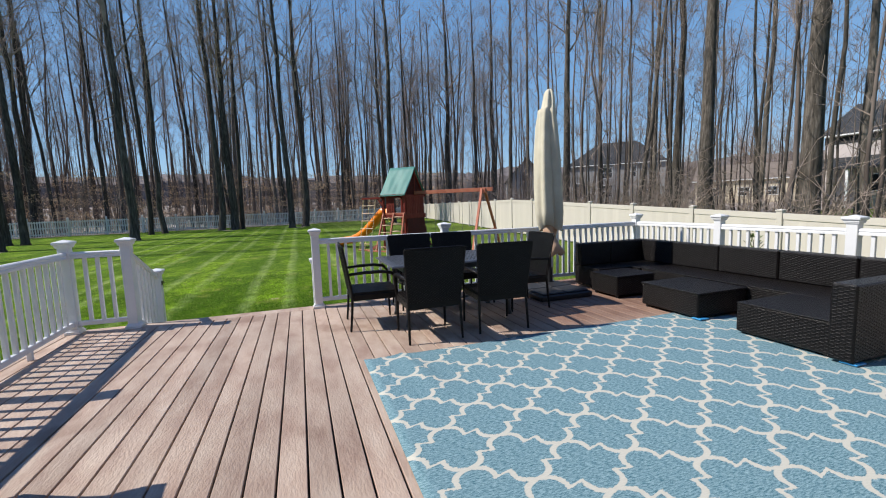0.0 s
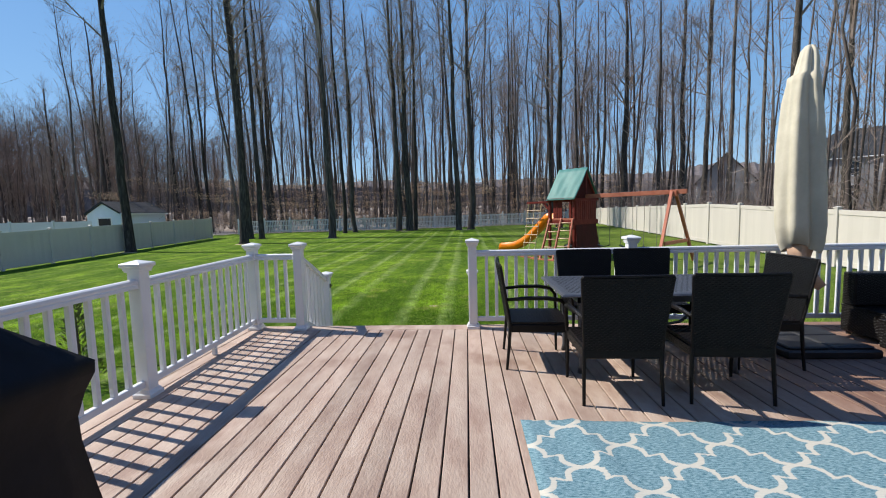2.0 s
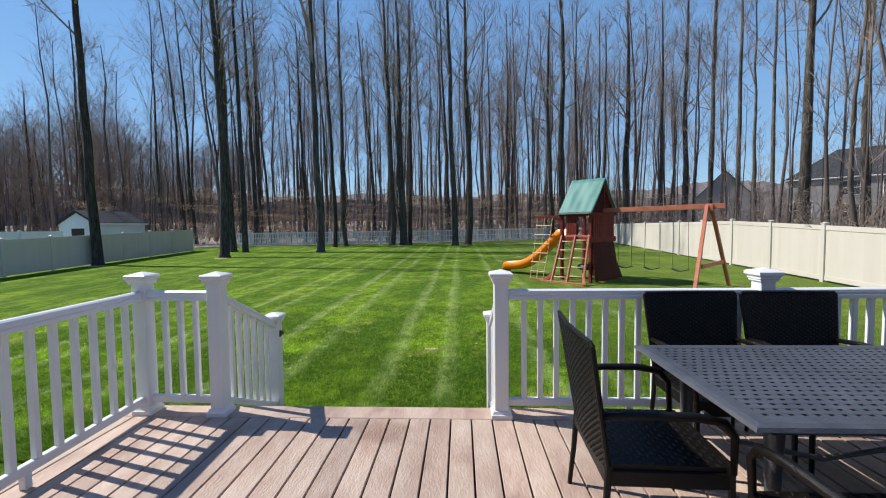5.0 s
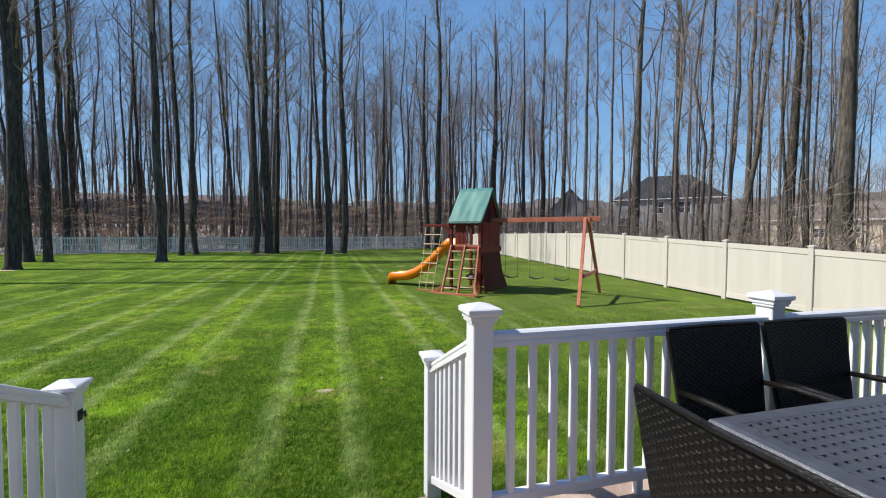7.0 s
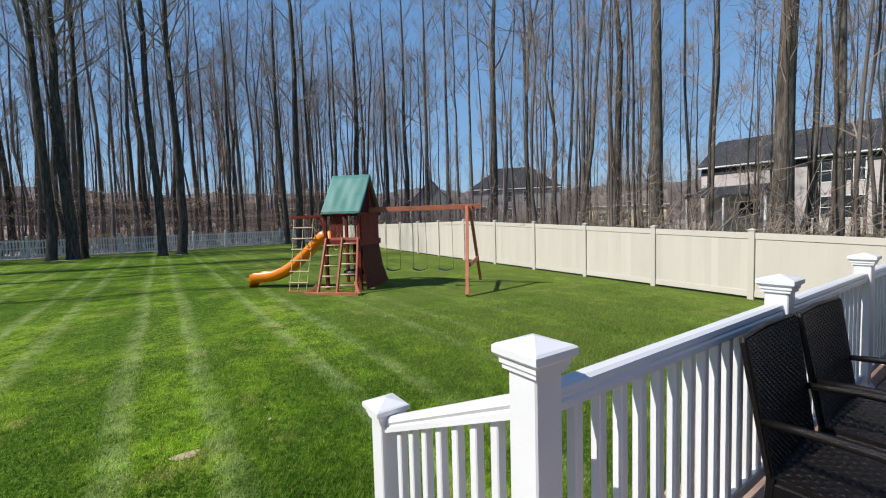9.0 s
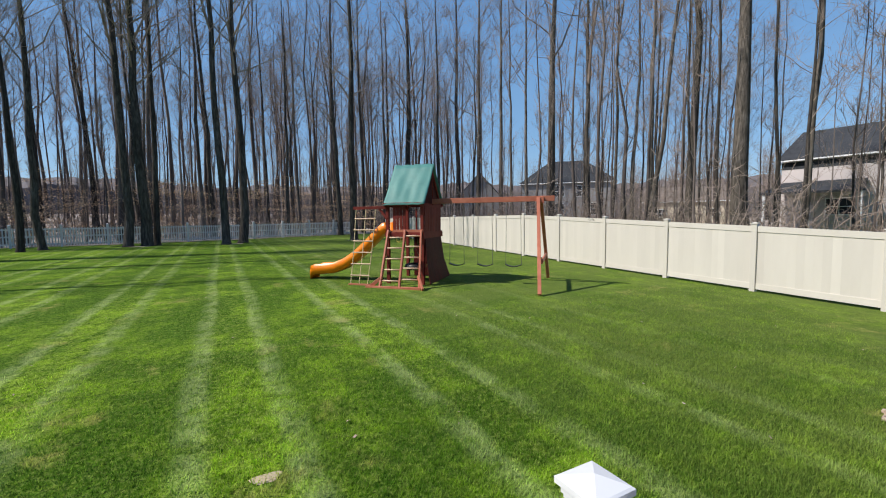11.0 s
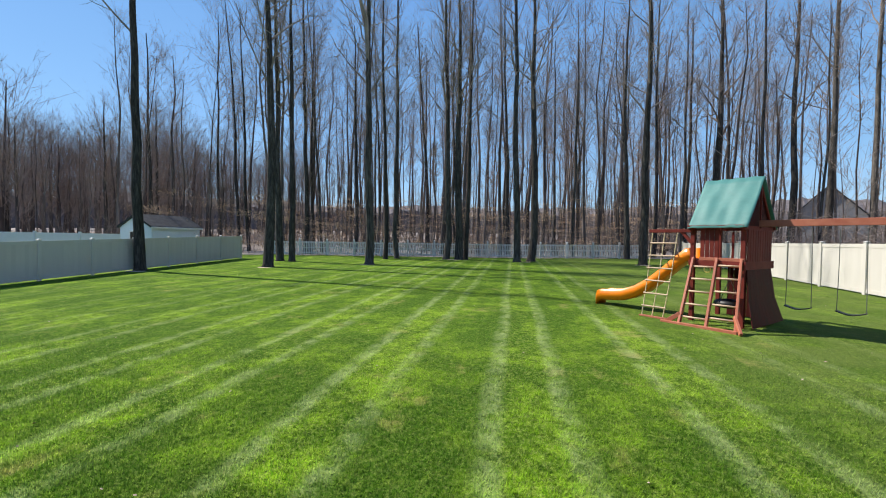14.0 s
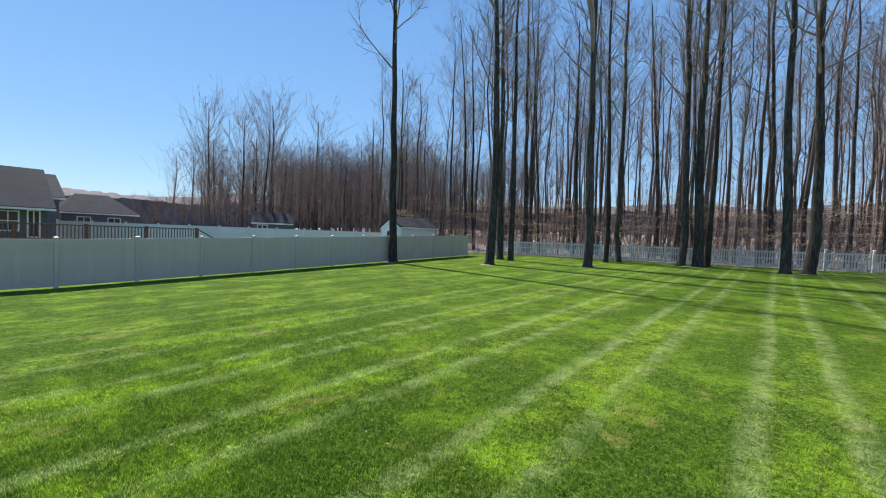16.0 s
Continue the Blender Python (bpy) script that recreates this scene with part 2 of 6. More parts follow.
def grass_color(nt):
    """Mown turf: mottled greens, darker and lighter passes, pale wheel tracks two by two, dry spots."""
    nodes, L = nt.nodes, nt.links.new
    geo = nodes.new("ShaderNodeNewGeometry")
    sep = nodes.new("ShaderNodeSeparateXYZ")
    L(geo.outputs["Position"], sep.inputs[0])

    def math_node(op, a, b=None, c=None):
        n = nodes.new("ShaderNodeMath")
        n.operation = op
        for i, v in enumerate((a, b, c)):
            if v is None:
                continue
            if isinstance(v, (int, float)):
                n.inputs[i].default_value = v
            else:
                L(v, n.inputs[i])
        return n.outputs[0]

    def noise_tex(scale, detail, rough=0.6):
        n = nodes.new("ShaderNodeTexNoise")
        n.inputs["Scale"].default_value, n.inputs["Detail"].default_value, n.inputs["Roughness"].default_value = scale, detail, rough
        L(geo.outputs["Position"], n.inputs["Vector"])
        return n.outputs["Fac"]

    def mixc(fac, a, b):
        n = nodes.new("ShaderNodeMix")
        n.data_type = "RGBA"
        L(fac, n.inputs[0])
        for v, s in ((a, n.inputs[6]), (b, n.inputs[7])):
            if isinstance(v, tuple):
                s.default_value = (*v, 1)
            else:
                L(v, s)
        return n.outputs[2]

    def remap(v, a, b, c=0.0, d=1.0):
        n = nodes.new("ShaderNodeMapRange")
        n.interpolation_type = "SMOOTHSTEP"
        L(v, n.inputs["Value"])
        for k, x in zip(("From Min", "From Max", "To Min", "To Max"), (a, b, c, d)):
            n.inputs[k].default_value = x
        return n.outputs["Result"]

    big, mid, fine = noise_tex(0.35, 4), noise_tex(1.9, 6, 0.7), noise_tex(26, 4, 0.7)
    base = mixc(remap(noise_tex(0.75, 5, 0.66), 0.43, 0.59), (0.034, 0.112, 0.005), (0.150, 0.305, 0.014))
    base = mixc(remap(mid, 0.38, 0.54, 0.8, 0.0), base, (0.024, 0.084, 0.005))
    base = mixc(remap(noise_tex(4.6, 5, 0.7), 0.38, 0.54, 0.60, 0.0), base, (0.018, 0.066, 0.004))
    base = mixc(remap(noise_tex(9.5, 4, 0.7), 0.50, 0.68, 0.0, 0.55), base, (0.19, 0.30, 0.035))
    base = mixc(remap(noise_tex(14, 4, 0.7), 0.36, 0.50, 0.6, 0.0), base, (0.010, 0.038, 0.003))
    base = mixc(remap(fine, 0.44, 0.66, 0, 0.5), base, (0.26, 0.35, 0.08))
    base = mixc(remap(noise_tex(75, 3, 0.7), 0.40, 0.58, 0.45, 0.0), base, (0.010, 0.036, 0.003))
    # wheel tracks: pale lines 0.8 m apart, every 2.08 m
    wob = math_node("MULTIPLY_ADD", math_node("SUBTRACT", big, 0.5), 0.22, sep.outputs["X"])
    u = math_node("MODULO", math_node("ADD", wob, 100.96), 2.08)
    one = math_node("ABSOLUTE", math_node("SUBTRACT", u, 0.29))
    two = math_node("ABSOLUTE", math_node("SUBTRACT", u, 1.09))
    near = math_node("MINIMUM", one, two)
    line = math_node("MULTIPLY", remap(near, 0.19, 0.04), remap(noise_tex(2.6, 6, 0.75), 0.40, 0.60, 0.12, 1.0))
    side = math_node("MULTIPLY", remap(sep.outputs["X"], -14.0, -5.0, 0.35, 1.0), remap(sep.outputs["X"], 2.6, 7.0, 1.0, 0.3))
    line = math_node("MULTIPLY", math_node("MULTIPLY", line, side), 0.42)
    base = mixc(line, base, (0.31, 0.39, 0.16))
    band = remap(math_node("ABSOLUTE", math_node("SUBTRACT", u, 0.68)), 0.30, 0.45, 0.0, 0.30)
    base = mixc(band, base, (0.030, 0.085, 0.008))
    dull = math_node("MULTIPLY", remap(sep.outputs["X"], 0.8, 4.5), remap(noise_tex(0.9, 4), 0.3, 0.6, 0.25, 0.65))
    base = mixc(dull, base, (0.095, 0.140, 0.032))
    dry = math_node("MULTIPLY", remap(noise_tex(0.8, 5, 0.75), 0.57, 0.72), 0.45)
    base = mixc(dry, base, (0.30, 0.28, 0.09))
    return base


def turf(name, rough, bump, value=1.0, hue=0.480):
    m = bpy.data.materials.new(name)
    m.use_nodes = True
    nt = m.node_tree
    b = nt.nodes["Principled BSDF"]
    col = grass_color(nt)
    gain = nt.nodes.new("ShaderNodeHueSaturation")
    gain.inputs["Value"].default_value = value
    gain.inputs["Hue"].default_value, gain.inputs["Saturation"].default_value = hue, 0.99
    nt.links.new(col, gain.inputs["Color"])
    nt.links.new(gain.outputs["Color"], b.inputs["Base Color"])
    b.inputs["Roughness"].default_value = rough
    b.inputs["Specular IOR Level"].default_value = 0.02
    if bump:
        bp = nt.nodes.new("ShaderNodeBump")
        bp.inputs["Strength"].default_value, bp.inputs["Distance"].default_value = bump, 0.05
        place, tufts = nt.nodes.new("ShaderNodeNewGeometry"), nt.nodes.new("ShaderNodeTexNoise")
        tufts.inputs["Scale"].default_value, tufts.inputs["Detail"].default_value, tufts.inputs["Roughness"].default_value = 11, 6, 0.7
        nt.links.new(place.outputs["Position"], tufts.inputs["Vector"])
        nt.links.new(tufts.outputs["Fac"], bp.inputs["Height"])
        nt.links.new(bp.outputs["Normal"], b.inputs["Normal"])
    return m


lawn_turf = turf("lawn_turf", 0.9, 1.0, 1.22)
blade_green = turf("blade_green", 0.6, 0, 2.4, 0.478)
bn = blade_green.node_tree
sheen, thin_leaf = bn.nodes.new("ShaderNodeMixShader"), bn.nodes.new("ShaderNodeBsdfTranslucent")
sheen.inputs["Fac"].default_value = 0.55
bn.links.new(bn.nodes["Principled BSDF"].inputs["Base Color"].links[0].from_socket, thin_leaf.inputs["Color"])
bn.links.new(bn.nodes["Principled BSDF"].outputs["BSDF"], sheen.inputs[1])
bn.links.new(thin_leaf.outputs["BSDF"], sheen.inputs[2])
bn.links.new(sheen.outputs["Shader"], bn.nodes["Material Output"].inputs["Surface"])
leaf_litter = material("leaf_litter", [(0.17, 0.125, 0.095), (0.31, 0.25, 0.20), (0.54, 0.48, 0.42)], 2.2, 0.95, bump=0.6, bump_scale=14, stain=0.2)


def rug_material():
    """Blue flat weave with a cream trellis."""
    m = bpy.data.materials.new("rug_weave")
    m.use_nodes = True
    nt, nodes = m.node_tree, m.node_tree.nodes
    L = nt.links.new
    b = nodes["Principled BSDF"]
    geo = nodes.new("ShaderNodeTexCoord")
    sep = nodes.new("ShaderNodeSeparateXYZ")
    L(geo.outputs["Object"], sep.inputs[0])

    def mt(op, a, bb=None, c=None):
        n = nodes.new("ShaderNodeMath")
        n.operation = op
        for i, v in enumerate((a, bb, c)):
            if v is None:
                continue
            if isinstance(v, (int, float)):
                n.inputs[i].default_value = v
            else:
                L(v, n.inputs[i])
        return n.outputs[0]

    jitter = nodes.new("ShaderNodeTexNoise")
    jitter.inputs["Scale"].default_value, jitter.inputs["Detail"].default_value = 60, 2
    L(geo.outputs["Object"], jitter.inputs["Vector"])
    jit = mt("MULTIPLY", mt("SUBTRACT", jitter.outputs["Fac"], 0.5), 0.30)
    X = mt("ADD", mt("MULTIPLY", mt("SUBTRACT", sep.outputs["X"], 2.096), 2 * math.pi / 0.560), jit)
    skew = mt("MULTIPLY", mt("SUBTRACT", sep.outputs["X"], 2.096), 0.036)
    Y = mt("ADD", mt("MULTIPLY", mt("SUBTRACT", mt("SUBTRACT", sep.outputs["Y"], skew), 2.154), 2 * math.pi / 0.404), jit)
    P, Q = mt("ADD", X, Y), mt("SUBTRACT", X, Y)

    def strand(p, q):
        """Distance from one family of lines: long arcs between the crossings, a barb halfway."""
        half = mt("SUBTRACT", mt("FLOORED_MODULO", mt("ADD", q, math.pi), 2 * math.pi), math.pi)
        far = mt("ABSOLUTE", half)
        arc = mt("POWER", mt("SUBTRACT", 1.0, mt("MULTIPLY", far, 0.998 / math.pi)), 1.15)
        arc = mt("SUBTRACT", mt("MULTIPLY", arc, 1.0), mt("MULTIPLY", mt("SINE", far), 0.80))
        w = mt("MULTIPLY", mt("MULTIPLY", mt("SIGN", half), arc), mt("MINIMUM", mt("MULTIPLY", far, 2.6), 1.0))
        return mt("ABSOLUTE", mt("SUBTRACT", mt("FLOORED_MODULO", mt("SUBTRACT", p, w), 2 * math.pi), math.pi))

    g = mt("MINIMUM", strand(P, Q), strand(Q, P))
    rim = nodes.new("ShaderNodeMapRange")
    rim.inputs["From Min"].default_value, rim.inputs["From Max"].default_value = 0.35, 0.26
    L(g, rim.inputs["Value"])
    weave = nodes.new("ShaderNodeTexNoise")
    mp = nodes.new("ShaderNodeMapping")
    mp.inputs["Scale"].default_value = (34, 120, 1)
    L(geo.outputs["Object"], mp.inputs["Vector"])
    L(mp.outputs["Vector"], weave.inputs["Vector"])
    weave.inputs["Scale"].default_value, weave.inputs["Detail"].default_value, weave.inputs["Roughness"].default_value = 1.0, 6, 0.78
    blue = nodes.new("ShaderNodeValToRGB")
    blue.color_ramp.elements[0].position, blue.color_ramp.elements[1].position = 0.36, 0.68
    blue.color_ramp.elements[0].color, blue.color_ramp.elements[1].color = (0.022, 0.095, 0.130, 1), (0.31, 0.45, 0.49, 1)
    L(weave.outputs["Fac"], blue.inputs["Fac"])
    cream = nodes.new("ShaderNodeValToRGB")
    cream.color_ramp.elements[0].color, cream.color_ramp.elements[1].color = (0.38, 0.36, 0.30, 1), (0.62, 0.60, 0.53, 1)
    L(weave.outputs["Fac"], cream.inputs["Fac"])
    mix = nodes.new("ShaderNodeMix")
    mix.data_type = "RGBA"
    L(rim.outputs["Result"], mix.inputs[0])
    L(blue.outputs["Color"], mix.inputs[6])
    L(cream.outputs["Color"], mix.inputs[7])
    L(mix.outputs[2], b.inputs["Base Color"])
    b.inputs["Roughness"].default_value = 0.95
    b.inputs["Specular IOR Level"].default_value = 0.15
    bp = nodes.new("ShaderNodeBump")
    bp.inputs["Strength"].default_value, bp.inputs["Distance"].default_value = 0.5, 0.004
    L(weave.outputs["Fac"], bp.inputs["Height"])
    L(bp.outputs["Normal"], b.inputs["Normal"])
    return m


rug_weave = rug_material()


# ---- building helpers ----
class Shape:
    """Collects vertices and faces of one mesh."""

    def __init__(self):
        self.v, self.f = [], []

    def add(self, verts, faces, m=None):
        n = len(self.v)
        self.v += [tuple(m @ Vector(p)) if m else tuple(p) for p in verts]
        self.f += [tuple(i + n for i in f) for f in faces]
        return self

    def box(self, x0, y0, z0, x1, y1, z1, b=0.0, m=None):
        lo, hi = (x0, y0, z0), (x1, y1, z1)
        if b <= 0:
            vs = [(xx, yy, zz) for xx in (x0, x1) for yy in (y0, y1) for zz in (z0, z1)]
            fs = [(0, 1, 3, 2), (4, 6, 7, 5), (0, 4, 5, 1), (2, 3, 7, 6), (0, 2, 6, 4), (1, 5, 7, 3)]
            return self.add(vs, fs, m)
        vs, idx = [], {}
        for c in range(8):
            s = [(c >> k) & 1 for k in range(3)]
            for k in range(3):
                p = [(hi[a] - b if s[a] else lo[a] + b) if a != k else (hi[a] if s[a] else lo[a]) for a in range(3)]
                idx[(c, k)] = len(vs)
                vs.append(p)
        fs = []
        for k in range(3):
            a, d = [q for q in range(3) if q != k]
            for s in (0, 1):
                cs = [(s << k) | (i << a) | (j << d) for i, j in ((0, 0), (1, 0), (1, 1), (0, 1))]
                fs.append(tuple(idx[(c, k)] for c in cs))
            for i in (0, 1):
                for j in (0, 1):
                    c0 = (i << a) | (j << d)
                    c1 = c0 | (1 << k)
                    fs.append((idx[(c0, a)], idx[(c1, a)], idx[(c1, d)], idx[(c0, d)]))
        for c in range(8):
            fs.append((idx[(c, 0)], idx[(c, 1)], idx[(c, 2)]))
        return self.add(vs, fs, m)

    def tube(self, pts, rad, sides=8, caps=True, m=None):
        pts = [Vector(p) for p in pts]
        if isinstance(rad, (int, float)):
            rad = [rad] * len(pts)
        vs, fs = [], []
        up = None
        for i, p in enumerate(pts):
            d = (pts[min(i + 1, len(pts) - 1)] - pts[max(i - 1, 0)]).normalized()
            if up is None:
                up = d.orthogonal().normalized()
            else:
                up = (up - d * up.dot(d)).normalized()
            w = d.cross(up)
            for k in range(sides):
                a = 2 * math.pi * k / sides
                vs.append(p + (up * math.cos(a) + w * math.sin(a)) * rad[i])
        for i in range(len(pts) - 1):
            for k in range(sides):
                q = (k + 1) % sides
                fs.append((i * sides + k, i * sides + q, (i + 1) * sides + q, (i + 1) * sides + k))
        if caps:
            fs.append(tuple(range(sides))[::-1])
            fs.append(tuple((len(pts) - 1) * sides + k for k in range(sides)))
        return self.add(vs, fs, m)

    def beam(self, p, q, w, h, b=0.004):
        """A squared bar from p to q."""
        p, q = Vector(p), Vector(q)
        d = q - p
        side = d.cross(Vector((0, 0, 1)))
        side = side.normalized() if side.length > 1e-5 else Vector((1, 0, 0))
        up = side.cross(d).normalized()
        m = Matrix((side, d.normalized(), up)).transposed().to_4x4()
        m.translation = p
        return self.box(-w / 2, 0, -h / 2, w / 2, d.length, h / 2, b, m)

    def rings(self, rings, cap0=True, cap1=True, m=None):
        n = len(rings[0])
        vs = [p for r in rings for p in r]
        fs = [(i * n + k, i * n + (k + 1) % n, (i + 1) * n + (k + 1) % n, (i + 1) * n + k) for i in range(len(rings) - 1) for k in range(n)]
        if cap0:
            fs.append(tuple(range(n))[::-1])
        if cap1:
            fs.append(tuple((len(rings) - 1) * n + k for k in range(n)))
        return self.add(vs, fs, m)

    def mesh(self, name, mat, smooth=False):
        me = bpy.data.meshes.new(name)
        me.from_pydata(self.v, [], self.f)
        bm = bmesh.new()
        bm.from_mesh(me)
        bmesh.ops.recalc_face_normals(bm, faces=bm.faces)
        bm.to_mesh(me)
        bm.free()
        me.materials.append(mat)
        if smooth:
            me.polygons.foreach_set("use_smooth", [True] * len(me.polygons))
        return me


def part(name, shape, mat, parent=None, label="", smooth=False, m=None):
    me = shape if isinstance(shape, bpy.types.Mesh) else shape.mesh(name, mat, smooth)
    ob = new(name, me)
    if parent is not None:
        ob.parent = parent
    if m is not None:
        ob.matrix_basis = m
    if label:
        ob["label"] = label
    return ob


def thing(name, label, category, group="", kind="", m=None):
    ob = tagged(new(name), label, category, group, kind)
    if m is not None:
        ob.matrix_basis = m
    return ob


def lawn_z(x, y):
    near = -0.45 - 0.6 * max(0.0, min(-x, 40)) / 21 - 0.1 * max(0.0, min(x, 15)) / 11
    back = -0.1 - 0.05 * max(0.0, min(-x, 40)) / 21 + 0.13 * max(0.0, min(x, 15)) / 11
    k = min(1.0, max(0.0, (y - 8) / 32))
    woods = 0.05 * max(0.0, min(y, 100) - 46 - 0.19 * min(max(x, -40), 20)) * min(1.0, max(0.0, (24 - x) / 14))
    return near + (back - near) * k + woods


def fence_right_x(y):
    return 10.8 + 0.06 * (y - 8)


def fence_left_x(y):
    return -20.5 - 0.045 * (y - 10)


def fence_back_y(x):
    return 39.6 + 0.19 * (x + 21)


# ---- ground ----
def build_ground():
    xs = sorted(set([-400, -250, -150, -100, -75, -60, -50] + list(range(-44, 45)) + [50, 60, 75, 100, 150, 250, 400]))
    ys = sorted(set([-300, -150, -80, -50, -30, -20] + list(range(-14, 60)) + [65, 75, 90, 120, 170, 260, 400]))
    vs, fs, mats = [], [], []
    for y in ys:
        for x in xs:
            deck = -0.1 if (-2.2 < x < 5.8 and -2.3 < y < 5.5) else 0.0
            far = 0.012 * max(0, y - 60) + 0.01 * max(0, x - 60)
            vs.append((x, y, lawn_z(x, y) + deck + far))
    n = len(xs)
    for j in range(len(ys) - 1):
        for i in range(n - 1):
            fs.append((j * n + i, j * n + i + 1, (j + 1) * n + i + 1, (j + 1) * n + i))
            cx, cy = (xs[i] + xs[i + 1]) / 2, (ys[j] + ys[j + 1]) / 2
            inside = cx < fence_right_x(cy) + 0.8 and cy < fence_back_y(cx) + 0.3 and cx > -46 or (cy < 24 and cx > 11)
            mats.append(0 if inside else 1)
    me = bpy.data.meshes.new("ground")
    me.from_pydata(vs, [], fs)
    me.materials.append(lawn_turf)
    me.materials.append(leaf_litter)
    me.polygons.foreach_set("material_index", mats)
    me.polygons.foreach_set("use_smooth", [True] * len(fs))
    return tagged(new("ground", me), "striped mown green lawn running into leaf-strewn wood floor", "lawn", kind="structure")


build_ground()


# ---- deck ----
DX0, DX1, DY0, DY1, PITCH = -2.438, 5.96, -2.4, 5.58, 0.148
deck = thing("deck_floor", "weathered reddish-brown composite deck boards with dark gaps", "deck", kind="structure")
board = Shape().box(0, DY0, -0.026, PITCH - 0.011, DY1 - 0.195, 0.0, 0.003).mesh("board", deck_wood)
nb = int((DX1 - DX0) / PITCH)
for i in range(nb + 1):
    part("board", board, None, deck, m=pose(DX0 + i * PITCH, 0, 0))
part("rim_board", Shape().box(DX0, DY1 - 0.19, -0.026, DX1 + 0.02, DY1, 0.001, 0.004), deck_wood, deck)
part("fascia", Shape().box(DX0, DY1 - 0.07, -0.42, DX1, DY1 - 0.042, -0.028), deck_wood, deck)
part("fascia", Shape().box(DX0 - 0.03, DY0, -0.7, DX0 - 0.003, DY1, -0.03), deck_wood, deck)
part("fascia", Shape().box(DX1 + 0.01, DY0, -0.6, DX1 + 0.035, DY1, -0.03), deck_wood, deck)
part("underside", Shape().box(DX0, DY0, -0.35, DX1, DY1 - 0.08, -0.05), deck_dark, deck)
steps = thing("deck_stairs", "two brown composite steps from the deck to the lawn", "stairs", kind="structure")
for k, (y0, z) in enumerate(((5.60, -0.155), (5.89, -0.305))):
    for q in (0, 1):
        part("tread", Shape().box(-1.56, y0 + q * 0.146, z - 0.026, 0.36, y0 + q * 0.146 + 0.14, z, 0.003), deck_wood, steps)
    part("riser", Shape().box(-1.56, y0 + 0.262, -0.50, 0.36, y0 + 0.28, z - 0.03), deck_wood, steps)

# ---- railings ----
sleeve = Shape().box(-0.051, -0.051, 0.002, 0.051, 0.051, 1.02, 0.005).mesh("sleeve", vinyl_white)


def sq(h, z):
    return [(-h, -h, z), (h, -h, z), (h, h, z), (-h, h, z)]


cap_mesh = Shape().rings([sq(0.053, 0.985), sq(0.062, 0.987), sq(0.062, 1.0), sq(0.068, 1.003), sq(0.068, 1.018), sq(0.082, 1.03), sq(0.082, 1.05), sq(0.074, 1.056), sq(0.002, 1.078)]).mesh("cap", vinyl_white)
skirt_mesh = Shape().rings([sq(0.073, 0.001), sq(0.073, 0.03), sq(0.066, 0.036), sq(0.058, 0.055), sq(0.053, 0.058)]).mesh("skirt", vinyl_white)
post = thing("railing_post", "white vinyl railing post with a flat moulded cap", "post", "deck railing posts")
part("sleeve", sleeve, None, post)
part("cap", cap_mesh, None, post)
part("skirt", skirt_mesh, None, post)
POSTS = [(-2.25, 5.47), (-1.665, 5.45), (0.44, 5.45), (2.275, 5.45), (4.07, 5.45), (5.86, 5.45), (-2.155, 3.60), (-2.07, 1.72), (-2.07, -0.1), (-2.07, -1.9), (5.86, 3.92), (5.86, 2.42), (5.86, 0.92), (5.86, -0.6), (5.86, -2.1)]
post.matrix_basis = pose(*POSTS[0], 0)
for p in POSTS[1:]:
    copy_thing(post, pose(*p, 0))
newel = thing("newel_post", "short white vinyl post at the foot of the stairs", "post", "stair newel posts")
part("sleeve", Shape().box(-0.051, -0.051, -0.5, 0.051, 0.051, 0.53, 0.005), vinyl_white, newel)
part("cap", cap_mesh, None, newel, m=pose(0, 0, -0.49))
part("hinge", Shape().box(0.052, -0.02, 0.35, 0.06, 0.02, 0.41, 0.002).tube([(0.06, 0, 0.39), (0.075, 0, 0.40), (0.08, 0, 0.37)], 0.008, 6), black_plastic, newel, "small black bracket")
newel.matrix_basis = pose(-1.65, 6.34, 0)
copy_thing(newel, pose(0.445, 6.39, 0))


